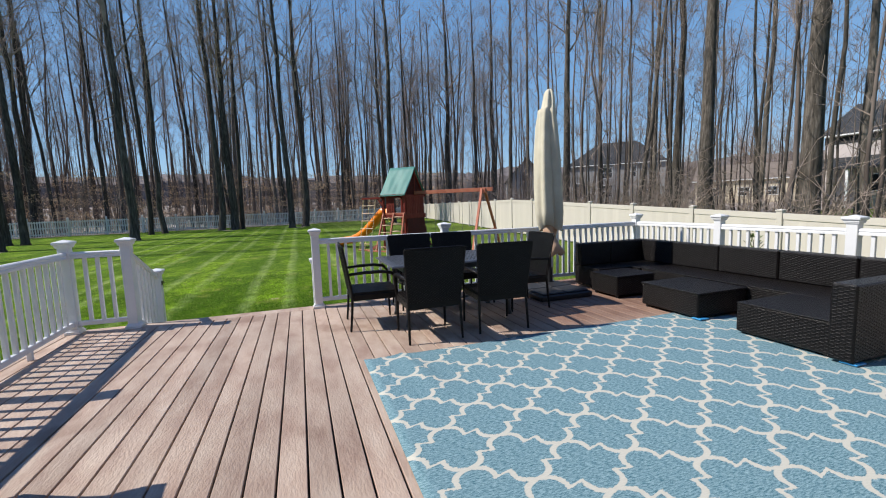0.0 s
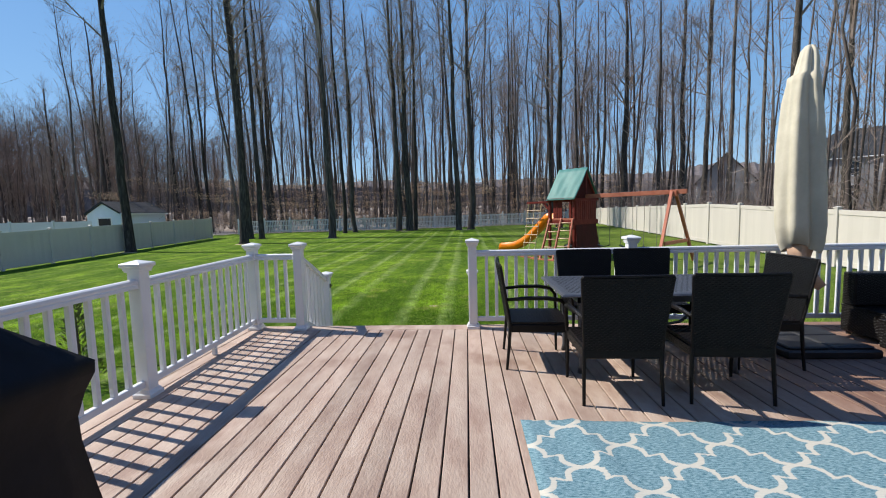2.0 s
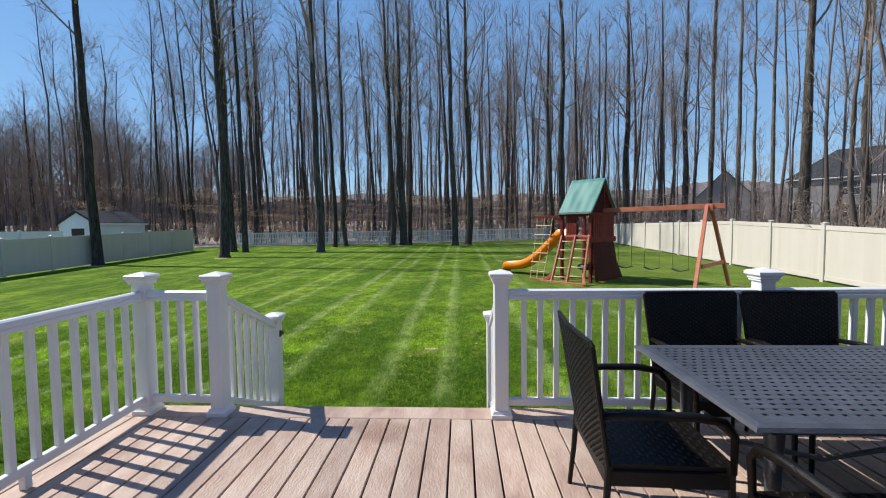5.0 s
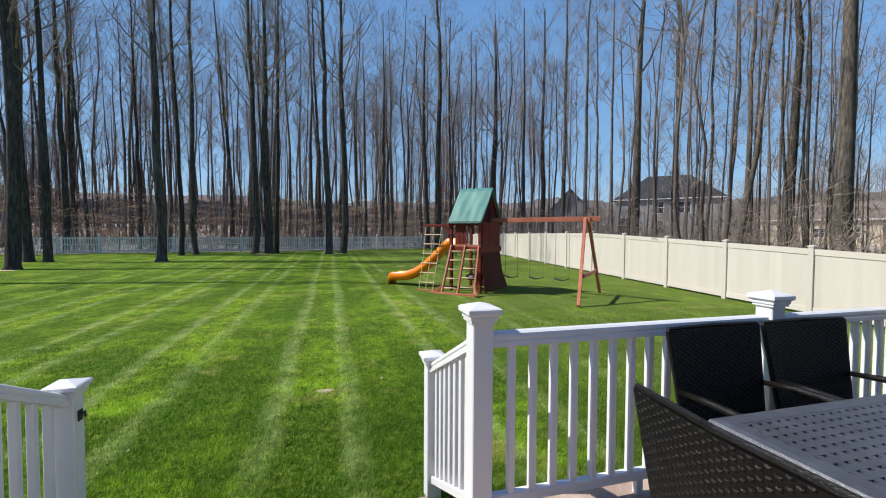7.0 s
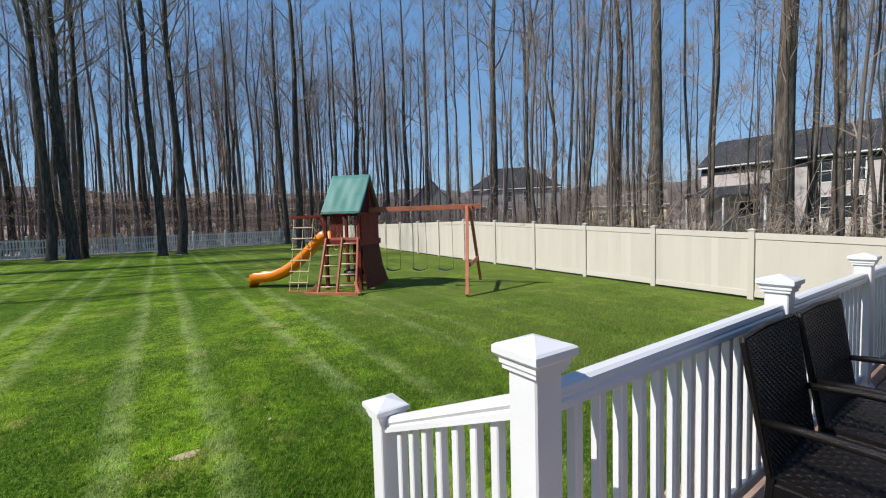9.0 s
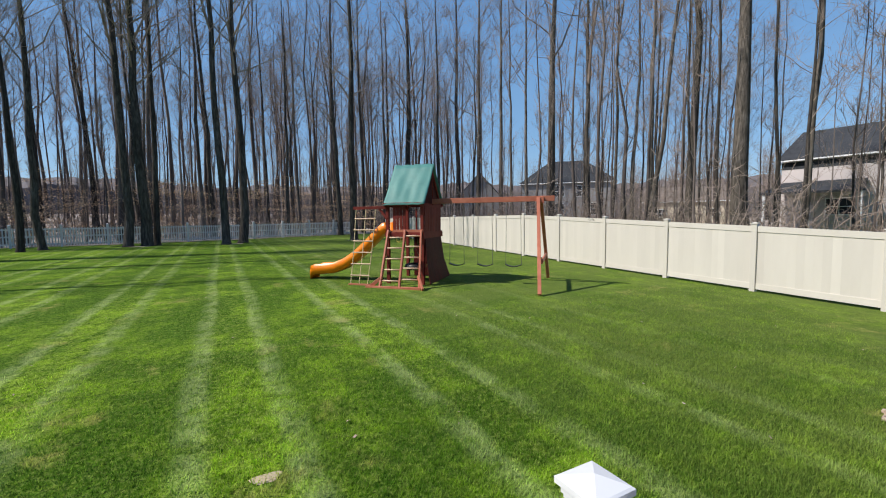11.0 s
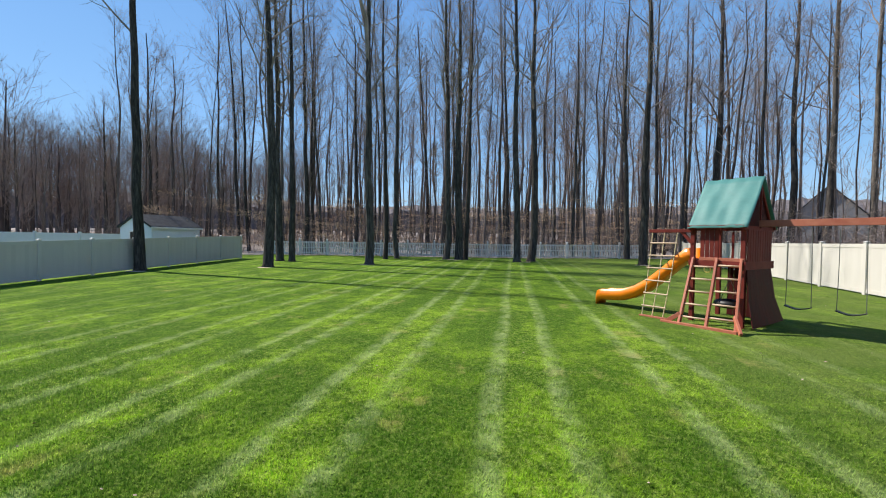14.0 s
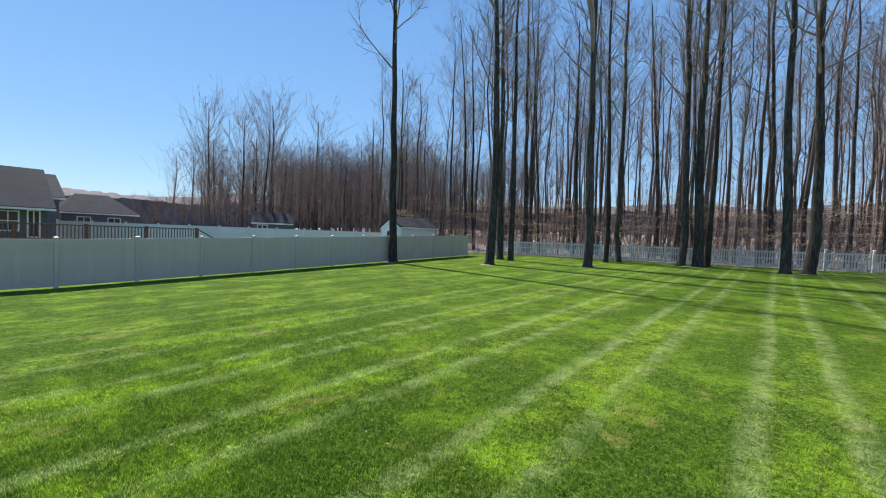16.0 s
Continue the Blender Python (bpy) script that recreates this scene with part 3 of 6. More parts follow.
def railing(a, b, drop=0.0):
    """A section between posts a and b; drop: how far the rails fall along it."""
    a, b = Vector((*a, 0)), Vector((*b, -drop))
    flat = Vector((b.x - a.x, b.y - a.y, 0))
    d = flat.normalized()
    a2, b2 = a + d * 0.05, b - d * 0.05
    if drop:
        a2.z, b2.z = -drop * 0.06, -drop * 0.94
    lab = "sloping white vinyl stair railing with square balusters" if drop else "white vinyl deck railing with square balusters"
    r = thing("railing", lab, "railing", "deck railing sections")
    up = Vector((0, 0, 1))
    prof = [(-0.034, 0.862), (0.034, 0.862), (0.034, 0.885), (0.028, 0.893), (0.034, 0.905), (0.030, 0.924), (0.016, 0.933), (-0.016, 0.933), (-0.030, 0.924), (-0.034, 0.905), (-0.028, 0.893), (-0.034, 0.885)]
    s = Vector((-d.y, d.x, 0))
    part("top_rail", Shape().rings([[p + s * u + up * w for u, w in prof] for p in (a2, b2)]), vinyl_white, r)
    prof2 = [(-0.022, 0.085), (0.022, 0.085), (0.022, 0.130), (0.016, 0.136), (-0.016, 0.136), (-0.022, 0.130)]
    part("bottom_rail", Shape().rings([[p + s * u + up * w for u, w in prof2] for p in (a2, b2)]), vinyl_white, r)
    L = flat.length
    n = max(2, round(L / (0.140 if a.x < -1.6 and not drop else 0.122)) - 1)
    ang = math.degrees(math.atan2(d.y, d.x))
    if drop:
        bal = Shape().box(-0.018, -0.018, 0.13, 0.018, 0.018, 0.87, 0.004).mesh("baluster", vinyl_white)
    else:
        bal = baluster
    for i in range(n):
        t = (i + 1) / (n + 1)
        p = a2.lerp(b2, t)
        part("baluster", bal, None, r, m=pose(p.x, p.y, p.z, 0, 0, ang))
    if L > 1.2:
        mid = a2.lerp(b2, 0.5)
        part("support_block", Shape().box(-0.02, -0.02, 0.002, 0.02, 0.02, 0.086, 0.003), vinyl_white, r, m=pose(mid.x, mid.y, mid.z, 0, 0, ang))
    return r


baluster = Shape().box(-0.018, -0.018, 0.132, 0.018, 0.018, 0.868, 0.004).mesh("baluster", vinyl_white)
for i, j in ((0, 1), (2, 3), (3, 4), (4, 5), (0, 6), (6, 7), (7, 8), (8, 9), (5, 10), (10, 11), (11, 12), (12, 13), (13, 14)):
    railing(POSTS[i], POSTS[j])
railing(POSTS[1], (-1.65, 6.34), 0.44)
railing(POSTS[2], (0.445, 6.39), 0.44)

# ---- house behind the camera: a plain wall closes the place ----
wall = Shape().box(-7, -2.75, -0.9, 11, -2.42, 6.0).mesh("wall_house", siding_grey)
tagged(new("wall_house", wall), "plain grey house wall behind the deck", "wall", kind="structure")

# ---- rug ----
def build_rug():
    x0, x1, y0, y1 = 0.71, 4.68, 0.15, 3.21
    nx, ny = 60, 46
    vs = []
    for j in range(ny + 1):
        for i in range(nx + 1):
            x, y = x0 + (x1 - x0) * i / nx, y0 + (y1 - y0) * j / ny
            h = 0.011 + 0.004 * noise.noise((x * 1.3, y * 1.3, 4))
            h += 0.030 * math.exp(-((x - 1.04 - (3.2 - y) * 0.12) / 0.055) ** 2) * max(0, 1 - abs(y - 2.9) / 0.75)
            h += 0.012 * math.exp(-((y - 3.12) / 0.06) ** 2) * (0.5 + 0.5 * math.sin(x * 5.3)) * (1 if x < 3 else 0)
            wav = 0.012 * math.sin(x * 3.1)
            vs.append((x, y + wav * (j == ny), max(h, 0.006)))
    n = nx + 1
    fs = [(j * n + i, j * n + i + 1, (j + 1) * n + i + 1, (j + 1) * n + i) for j in range(ny) for i in range(nx)]
    me = bpy.data.meshes.new("rug")
    me.from_pydata(vs, [], fs)
    me.materials.append(rug_weave)
    me.polygons.foreach_set("use_smooth", [True] * len(fs))
    ob = tagged(new("rug", me), "light blue woven outdoor rug with a cream trellis pattern", "rug")
    s = ob.modifiers.new("thick", "SOLIDIFY")
    s.thickness, s.offset = 0.005, -1


build_rug()


# ---- dining set ----
def weave_panel(w, h, t, nx, nz, bulge=0.0, flare=1.0):
    """A woven panel in the xz plane: raised strands over a core, curved by bulge."""
    s = Shape()
    def bend(x):
        return bulge * (1 - (2 * x / w) ** 2)
    n = 8
    rings = []
    for i in range(n + 1):
        x = -w / 2 + w * i / n
        y = bend(x)
        rings.append([(x, y - t / 2, 0), (x, y + t / 2, 0), (x, y + t / 2, h), (x, y - t / 2, h)])
    rings = [[(p[0] * (flare if p[2] else 1), p[1], p[2]) for p in r] for r in rings]
    s.rings(rings)
    for k in range(nz):
        z = h * (k + 0.5) / nz
        for i in range(nx):
            if (i + k) % 2:
                continue
            x = -w / 2 + w * (i + 0.5) / nx
            hw, hh, y = w / nx * 0.48, h / nz * 0.42, bend(x)
            x *= 1 + (flare - 1) * z / h
            for sgn in (-1, 1):
                o = y + sgn * t / 2
                p = o + sgn * 0.0035
                s.add([(x - hw, o, z - hh), (x + hw, o, z - hh), (x + hw, o, z + hh), (x - hw, o, z + hh), (x - hw * 0.5, p, z), (x + hw * 0.5, p, z)],
                      [(0, 1, 5, 4), (3, 4, 5, 2), (0, 4, 3), (1, 2, 5)])
    return s


def build_chair():
    """Faces +y, its base at the middle of the four feet."""
    c = thing("dining_chair", "black woven wicker patio armchair with slim metal legs", "chair", "chairs round the dining table")
    w, d = 0.56, 0.54
    lean = Matrix.Translation((0, -0.235, 0.40)) @ pose(0, 0, 0, 9, 0, 0)
    part("backrest", weave_panel(0.52, 0.525, 0.022, 30, 40, -0.02, 1.16), wicker_black, c, m=lean)
    part("back_frame", Shape().tube([lean @ Vector((-0.262, -0.004, -0.02)), lean @ Vector((-0.302, -0.002, 0.52)), lean @ Vector((-0.295, -0.004, 0.532)), lean @ Vector((0, -0.022, 0.536)), lean @ Vector((0.295, -0.004, 0.532)), lean @ Vector((0.302, -0.002, 0.52)), lean @ Vector((0.262, -0.004, -0.02))], 0.011, 8), wicker_brown, c)
    seat = weave_panel(0.52, 0.50, 0.03, 20, 20)
    part("seat", seat, wicker_brown, c, m=pose(0, -0.24, 0.405, -90, 0, 0) @ pose(0, 0, 0, 0, 0, 0))
    part("apron", Shape().box(-0.26, 0.225, 0.33, 0.26, 0.25, 0.40, 0.006).box(-0.26, -0.25, 0.33, 0.26, -0.225, 0.40, 0.006).box(-0.27, -0.24, 0.33, -0.245, 0.24, 0.40, 0.006).box(0.245, -0.24, 0.33, 0.27, 0.24, 0.40, 0.006), wicker_black, c)
    for sx in (-1, 1):
        part("leg", Shape().tube([(sx * 0.262, 0.235, 0.42), (sx * 0.264, 0.24, 0.2), (sx * 0.266, 0.245, 0.0)], [0.016, 0.014, 0.012], 8), wicker_black, c)
        part("leg", Shape().tube([(sx * 0.262, -0.235, 0.42), (sx * 0.268, -0.25, 0.2), (sx * 0.272, -0.27, 0.0)], [0.016, 0.014, 0.012], 8), wicker_black, c)
        arm = [(sx * 0.27, -0.27, 0.62), (sx * 0.285, -0.10, 0.635), (sx * 0.29, 0.08, 0.635), (sx * 0.288, 0.19, 0.615), (sx * 0.28, 0.235, 0.56), (sx * 0.268, 0.24, 0.40)]
        part("armrest", Shape().tube(arm, [0.014, 0.018, 0.019, 0.018, 0.015, 0.013], 8), wicker_brown, c, smooth=True)
    return c


chair = build_chair()
chair.matrix_basis = pose(1.455, 3.71, 0, 0, 0, 0)
for x, y, rz in ((2.22, 3.73, -3), (0.99, 4.38, -92), (1.70, 4.99, 181), (2.32, 4.98, 179), (2.90, 4.36, 88)):
    copy_thing(chair, pose(x, y, 0, 0, 0, rz))


def build_table():
    t = thing("dining_table", "dark grey cast-metal patio table with a pierced lattice top", "table")
    x0, x1, y0, y1, z = 1.13, 2.78, 3.86, 4.84, 0.708
    s = Shape()
    nx, ny, rim, th = 33, 19, 0.075, 0.012
    gx, gy = (x1 - x0 - 2 * rim) / nx, (y1 - y0 - 2 * rim) / ny
    # lattice: strips with slots left out row by row
    for j in range(ny + 1):
        yy = y0 + rim + j * gy
        s.box(x0 + rim, yy - gy * 0.33, z - th, x1 - rim, yy + gy * 0.33, z)
    for j in range(ny):
        yy = y0 + rim + j * gy
        for i in range(nx + 1):
            xx = x0 + rim + (i + (0.5 if j % 2 else 0)) * gx
            if xx > x1 - rim:
                continue
            s.box(xx - gx * 0.28, yy + gy * 0.32, z - th, xx + gx * 0.28, yy + gy * 0.68, z - 0.0005)
    part("tabletop", s, cast_metal, t)
    r = Shape()
    def rect(e, zz):
        return [(x0 + e, y0 + e, zz), (x1 - e, y0 + e, zz), (x1 - e, y1 - e, zz), (x0 + e, y1 - e, zz)]
    r.rings([rect(rim + 0.002, z - 0.014), rect(rim + 0.002, z + 0.001), rect(0.03, z + 0.002), rect(0.008, z - 0.004), rect(0, z - 0.018), rect(0.012, z - 0.024), rect(rim + 0.002, z - 0.014)], False, False)
    part("table_rim", r, cast_metal, t)
    part("apron", Shape().box(x0 + 0.16, y0 + 0.15, z - 0.10, x1 - 0.16, y0 + 0.17, z - 0.02).box(x0 + 0.16, y1 - 0.17, z - 0.10, x1 - 0.16, y1 - 0.15, z - 0.02).box(x0 + 0.16, y0 + 0.15, z - 0.10, x0 + 0.18, y1 - 0.15, z - 0.02).box(x1 - 0.18, y0 + 0.15, z - 0.10, x1 - 0.16, y1 - 0.15, z - 0.02), cast_metal, t)
    for xx in (x0 + 0.2, x1 - 0.2):
        for yy in (y0 + 0.19, y1 - 0.19):
            part("leg", Shape().tube([(xx, yy, 0.0), (xx, yy, 0.05), (xx, yy, 0.35), (xx, yy, 0.66), (xx, yy, z - 0.02)], [0.034, 0.022, 0.026, 0.036, 0.042], 10), cast_metal, t, smooth=True)
    for yy in (y0 + 0.3, y1 - 0.3):
        part("scroll", Shape().tube([(x0 + 0.22, yy, 0.45), (x0 + 0.4, yy, 0.30), (x0 + 0.8, yy, 0.22), (x1 - 0.4, yy, 0.30), (x1 - 0.22, yy, 0.45)], 0.014, 8), cast_metal, t)


build_table()


def build_umbrella():
    u = thing("patio_umbrella", "closed cantilever umbrella under a beige fabric cover", "umbrella")
    cx, cy = 3.79, 5.05
    part("pole", Shape().tube([(cx + 0.06, cy + 0.06, 0.08), (cx + 0.05, cy + 0.05, 1.1), (cx, cy, 2.86)], [0.034, 0.032, 0.028], 12), black_plastic, u, smooth=True)
    rings = []
    prof = [(0.93, 0.14, 0.05), (0.98, 0.165, 0.04), (1.15, 0.18, 0.03), (1.5, 0.178, 0.015), (1.9, 0.165, 0.005), (2.3, 0.138, 0), (2.46, 0.122, 0), (2.52, 0.118, 0), (2.55, 0.092, 0.024), (2.66, 0.080, 0.034), (2.75, 0.062, 0.036), (2.795, 0.028, 0.036)]
    for z, r, dx in prof:
        z, r = 0.93 + (z - 0.93) * 1.085, r * 1.08
        ring = []
        for k in range(64):
            a = 2 * math.pi * k / 64
            rr = r * (1 + 0.15 * math.sin(a * 5 + z * 0.5) * (1 if z < 2.5 else 0.4) + 0.05 * math.sin(a * 9 - z * 1.1))
            crease = a - (4.62 + 0.10 * math.sin(z * 1.7))
            rr *= 1 - 0.24 * math.exp(-(crease / 0.13) ** 2) + 0.10 * math.exp(-((crease - 0.30) / 0.16) ** 2)
            zz = z + (0.05 * math.sin(a * 2) if z < 0.95 else 0)
            ring.append((cx + dx + rr * math.cos(a), cy + rr * math.sin(a) * 0.9, zz))
        rings.append(ring)
    part("cover", Shape().rings(rings, False, True), canvas_beige, u, "beige weathered fabric cover with long folds", True)
    rings = []
    for z, r, dx in ((0.52, 0.10, 0.10), (0.58, 0.15, 0.12), (0.68, 0.12, 0.08), (0.78, 0.085, 0.04), (0.90, 0.10, 0.03), (1.0, 0.12, 0.03)):
        rings.append([(cx + dx + r * (1 + 0.2 * math.sin(a * 4 + z * 9)) * math.cos(a), cy + r * (1 + 0.2 * math.cos(a * 3)) * math.sin(a), z + 0.03 * math.sin(a * 3)) for a in [2 * math.pi * k / 20 for k in range(20)]])
    part("canopy", Shape().rings(rings, False, True), canvas_inner, u, "tan canopy cloth hanging out below the cover", True)
    base = Shape()
    bx, by = 3.22, 4.34
    base.box(bx, by, 0.0, bx + 0.82, by + 0.82, 0.075, 0.015)
    for i in (0, 1):
        for j in (0, 1):
            base.box(bx + 0.04 + 0.38 * i, by + 0.04 + 0.38 * j, 0.075, bx + 0.40 + 0.38 * i, by + 0.40 + 0.38 * j, 0.10, 0.012)
    part("base_plate", base, black_plastic, u)
    part("collar", Shape().tube([(cx + 0.06, cy + 0.06, 0.08), (cx + 0.06, cy + 0.06, 0.32)], 0.05, 14), black_plastic, u)
    part("crank_box", Shape().box(cx - 0.02, cy - 0.06, 0.62, cx + 0.10, cy + 0.04, 0.80, 0.012), black_plastic, u)


build_umbrella()


# ---- sectional sofa ----
def wicker_block(x0, y0, z0, x1, y1, z1, cell=0.030, faces="xyXY"):
    """A box with raised strands on its upright faces."""
    s = Shape().box(x0, y0, z0, x1, y1, z1, 0.012)
    for f in faces:
        if f in "xX":
            a0, a1, c = y0 + 0.014, y1 - 0.014, (x0 if f == "x" else x1)
        else:
            a0, a1, c = x0 + 0.014, x1 - 0.014, (y0 if f in "y" else y1)
        sgn = -1 if f in "xy" else 1
        nx, nz = max(2, int((a1 - a0) / cell)), max(2, int((z1 - z0 - 0.03) / (cell * 0.45)))
        for k in range(nz):
            z = z0 + 0.015 + (z1 - z0 - 0.03) * (k + 0.5) / nz
            hh = (z1 - z0 - 0.03) / nz * 0.42
            for i in range(nx):
                if (i + k) % 2:
                    continue
                a = a0 + (a1 - a0) * (i + 0.5) / nx
                hw = (a1 - a0) / nx * 0.5
                pts = [(a - hw, 0, z - hh), (a + hw, 0, z - hh), (a + hw, 0, z + hh), (a - hw, 0, z + hh), (a - hw * 0.5, 0.004, z), (a + hw * 0.5, 0.004, z)]
                if f in "xX":
                    vs = [(c + sgn * (0.0005 + o), p, q) for p, o, q in pts]
                else:
                    vs = [(p, c + sgn * (0.0005 + o), q) for p, o, q in pts]
                s.add(vs, [(0, 1, 5, 4), (3, 4, 5, 2), (0, 4, 3), (1, 2, 5)])
    return s


def seat_unit(x0, y0, x1, y1, back="", label="black wicker sectional sofa seat without cushions"):
    u = thing("sofa_section", label, "sofa", "sectional sofa units")
    zt, zb = 0.315, 0.66
    part("base", wicker_block(x0, y0, 0.035, x1, y1, zt - 0.012, faces="xy"), wicker_brown, u)
    part("seat", Shape().box(x0 - 0.004, y0 - 0.004, zt - 0.012, x1 + 0.002, y1 + 0.002, zt, 0.004), wicker_brown, u, "flat woven seat panel")
    if back == "x":
        part("backrest", wicker_block(x1 - 0.15, y0 + 0.002, zt + 0.001, x1, y1 - 0.002, zb, faces="xy"), wicker_brown, u)
    if back == "y":
        part("backrest", wicker_block(x0 + 0.002, y1 - 0.15, zt + 0.001, x1 - 0.002, y1, zb, faces="xy"), wicker_brown, u)
    for px in (x0 + 0.05, x1 - 0.05):
        for py in (y0 + 0.05, y1 - 0.05):
            part("foot", Shape().tube([(px, py, 0.0), (px, py, 0.036)], 0.022, 10), black_plastic, u)
    return u


seat_unit(4.36, 4.60, 4.93, 5.16, "y", label="black wicker sofa end seat with a low backrest by the railing")
corner = seat_unit(4.935, 4.42, 5.70, 5.16, "y", label="black wicker corner sofa section with backs on two sides")
part("backrest", wicker_block(5.55, 4.42, 0.316, 5.70, 5.008, 0.66, faces="xy"), wicker_brown, corner)
for y0, y1 in ((3.69, 4.415), (2.955, 3.685), (2.22, 2.95)):
    seat_unit(4.96, y0, 5.70, y1, "x")
end = seat_unit(4.96, 1.69, 5.70, 2.215, "x", label="black wicker sofa end section with a solid armrest")
part("armrest", wicker_block(4.09, 1.52, 0.036, 5.70, 1.685, 0.635, faces="xy"), wicker_brown, end)
seat_unit(4.15, 1.69, 4.955, 2.44, "", label="black wicker chaise section of the sectional sofa")


def low_box(name, label, category, x0, y0, x1, y1):
    c = thing(name, label, category)
    part("body", wicker_block(x0, y0, 0.035, x1, y1, 0.285, faces="xy"), wicker_brown, c)
    part("tabletop", Shape().box(x0 - 0.012, y0 - 0.012, 0.285, x1 + 0.012, y1 + 0.012, 0.302, 0.005), wicker_brown, c)
    for px in (x0 + 0.05, x1 - 0.05):
        for py in (y0 + 0.05, y1 - 0.05):
            part("foot", Shape().tube([(px, py, 0.0), (px, py, 0.036)], 0.022, 10), black_plastic, c)


low_box("coffee_table", "low black wicker box table on the rug edge", "table", 4.20, 2.88, 4.93, 3.64)
low_box("ottoman", "low black wicker ottoman pushed against the sofa end", "ottoman", 4.20, 4.06, 4.84, 4.57)
for px, py in ((4.25, 2.885), (4.17, 1.555)):
    pad = thing("furniture_pad", "bright blue plastic pad under a wicker corner", "pad", "blue pads")
    part("pad", Shape().box(px - 0.06, py - 0.05, 0.019, px + 0.06, py + 0.06, 0.034, 0.004), blue_plastic, pad)


# ---- covered grill ----
def build_grill():
    g = thing("covered_grill", "barbecue grill under a slack black fabric cover", "grill")
    x0, x1, y0, y1 = -1.95, -1.20, 0.70, 2.17
    c = Vector(((x0 + x1) / 2, (y0 + y1) / 2))
    rings = []
    for z, e in ((0.03, -0.01), (0.12, 0.01), (0.30, -0.012), (0.48, -0.03), (0.58, -0.032), (0.68, -0.012), (0.75, 0.012), (0.80, 0.014), (0.83, -0.012)):
        ring, n = [], 14
        cs = [(x1 + e, y0 - e), (x1 + e, y1 + e), (x0 - e, y1 + e), (x0 - e, y0 - e)]
        for q in range(4):
            a, d = Vector(cs[q]), Vector(cs[(q + 1) % 4])
            for k in range(n):
                t = k / n
                p = a.lerp(d, t)
                fold = 0.022 * noise.noise((p.x * 6, p.y * 6, z * 1.2)) - 0.02 * math.sin(t * math.pi) * (z < 0.7)
                p = p + (p - c).normalized() * fold
                ring.append((p.x, p.y, z + 0.012 * noise.noise((p.x * 3, p.y * 3, z + 7)) * (z > 0.1)))
        rings.append(ring)
    for sx, sy, z in ((0.86, 0.90, 0.90), (0.70, 0.76, 1.00), (0.56, 0.64, 1.07), (0.42, 0.50, 1.12), (0.20, 0.30, 1.135)):
        rings.append([(c.x - 0.06 * (1 - sx) + (p[0] - c.x) * sx, c.y - 0.08 * (1 - sy) + (p[1] - c.y) * sy, z + 0.022 * noise.noise((p[0] * 4, p[1] * 4, z * 3))) for p in rings[8]])
    part("cover", Shape().rings(rings), cover_cloth, g, smooth=True)
    for px in (x0 + 0.1, x1 - 0.1):
        for py in (y0 + 0.15, y1 - 0.15):
            part("wheel", Shape().tube([(px - 0.02, py, 0.05), (px + 0.02, py, 0.05)], 0.05, 14), black_plastic, g)


build_grill()


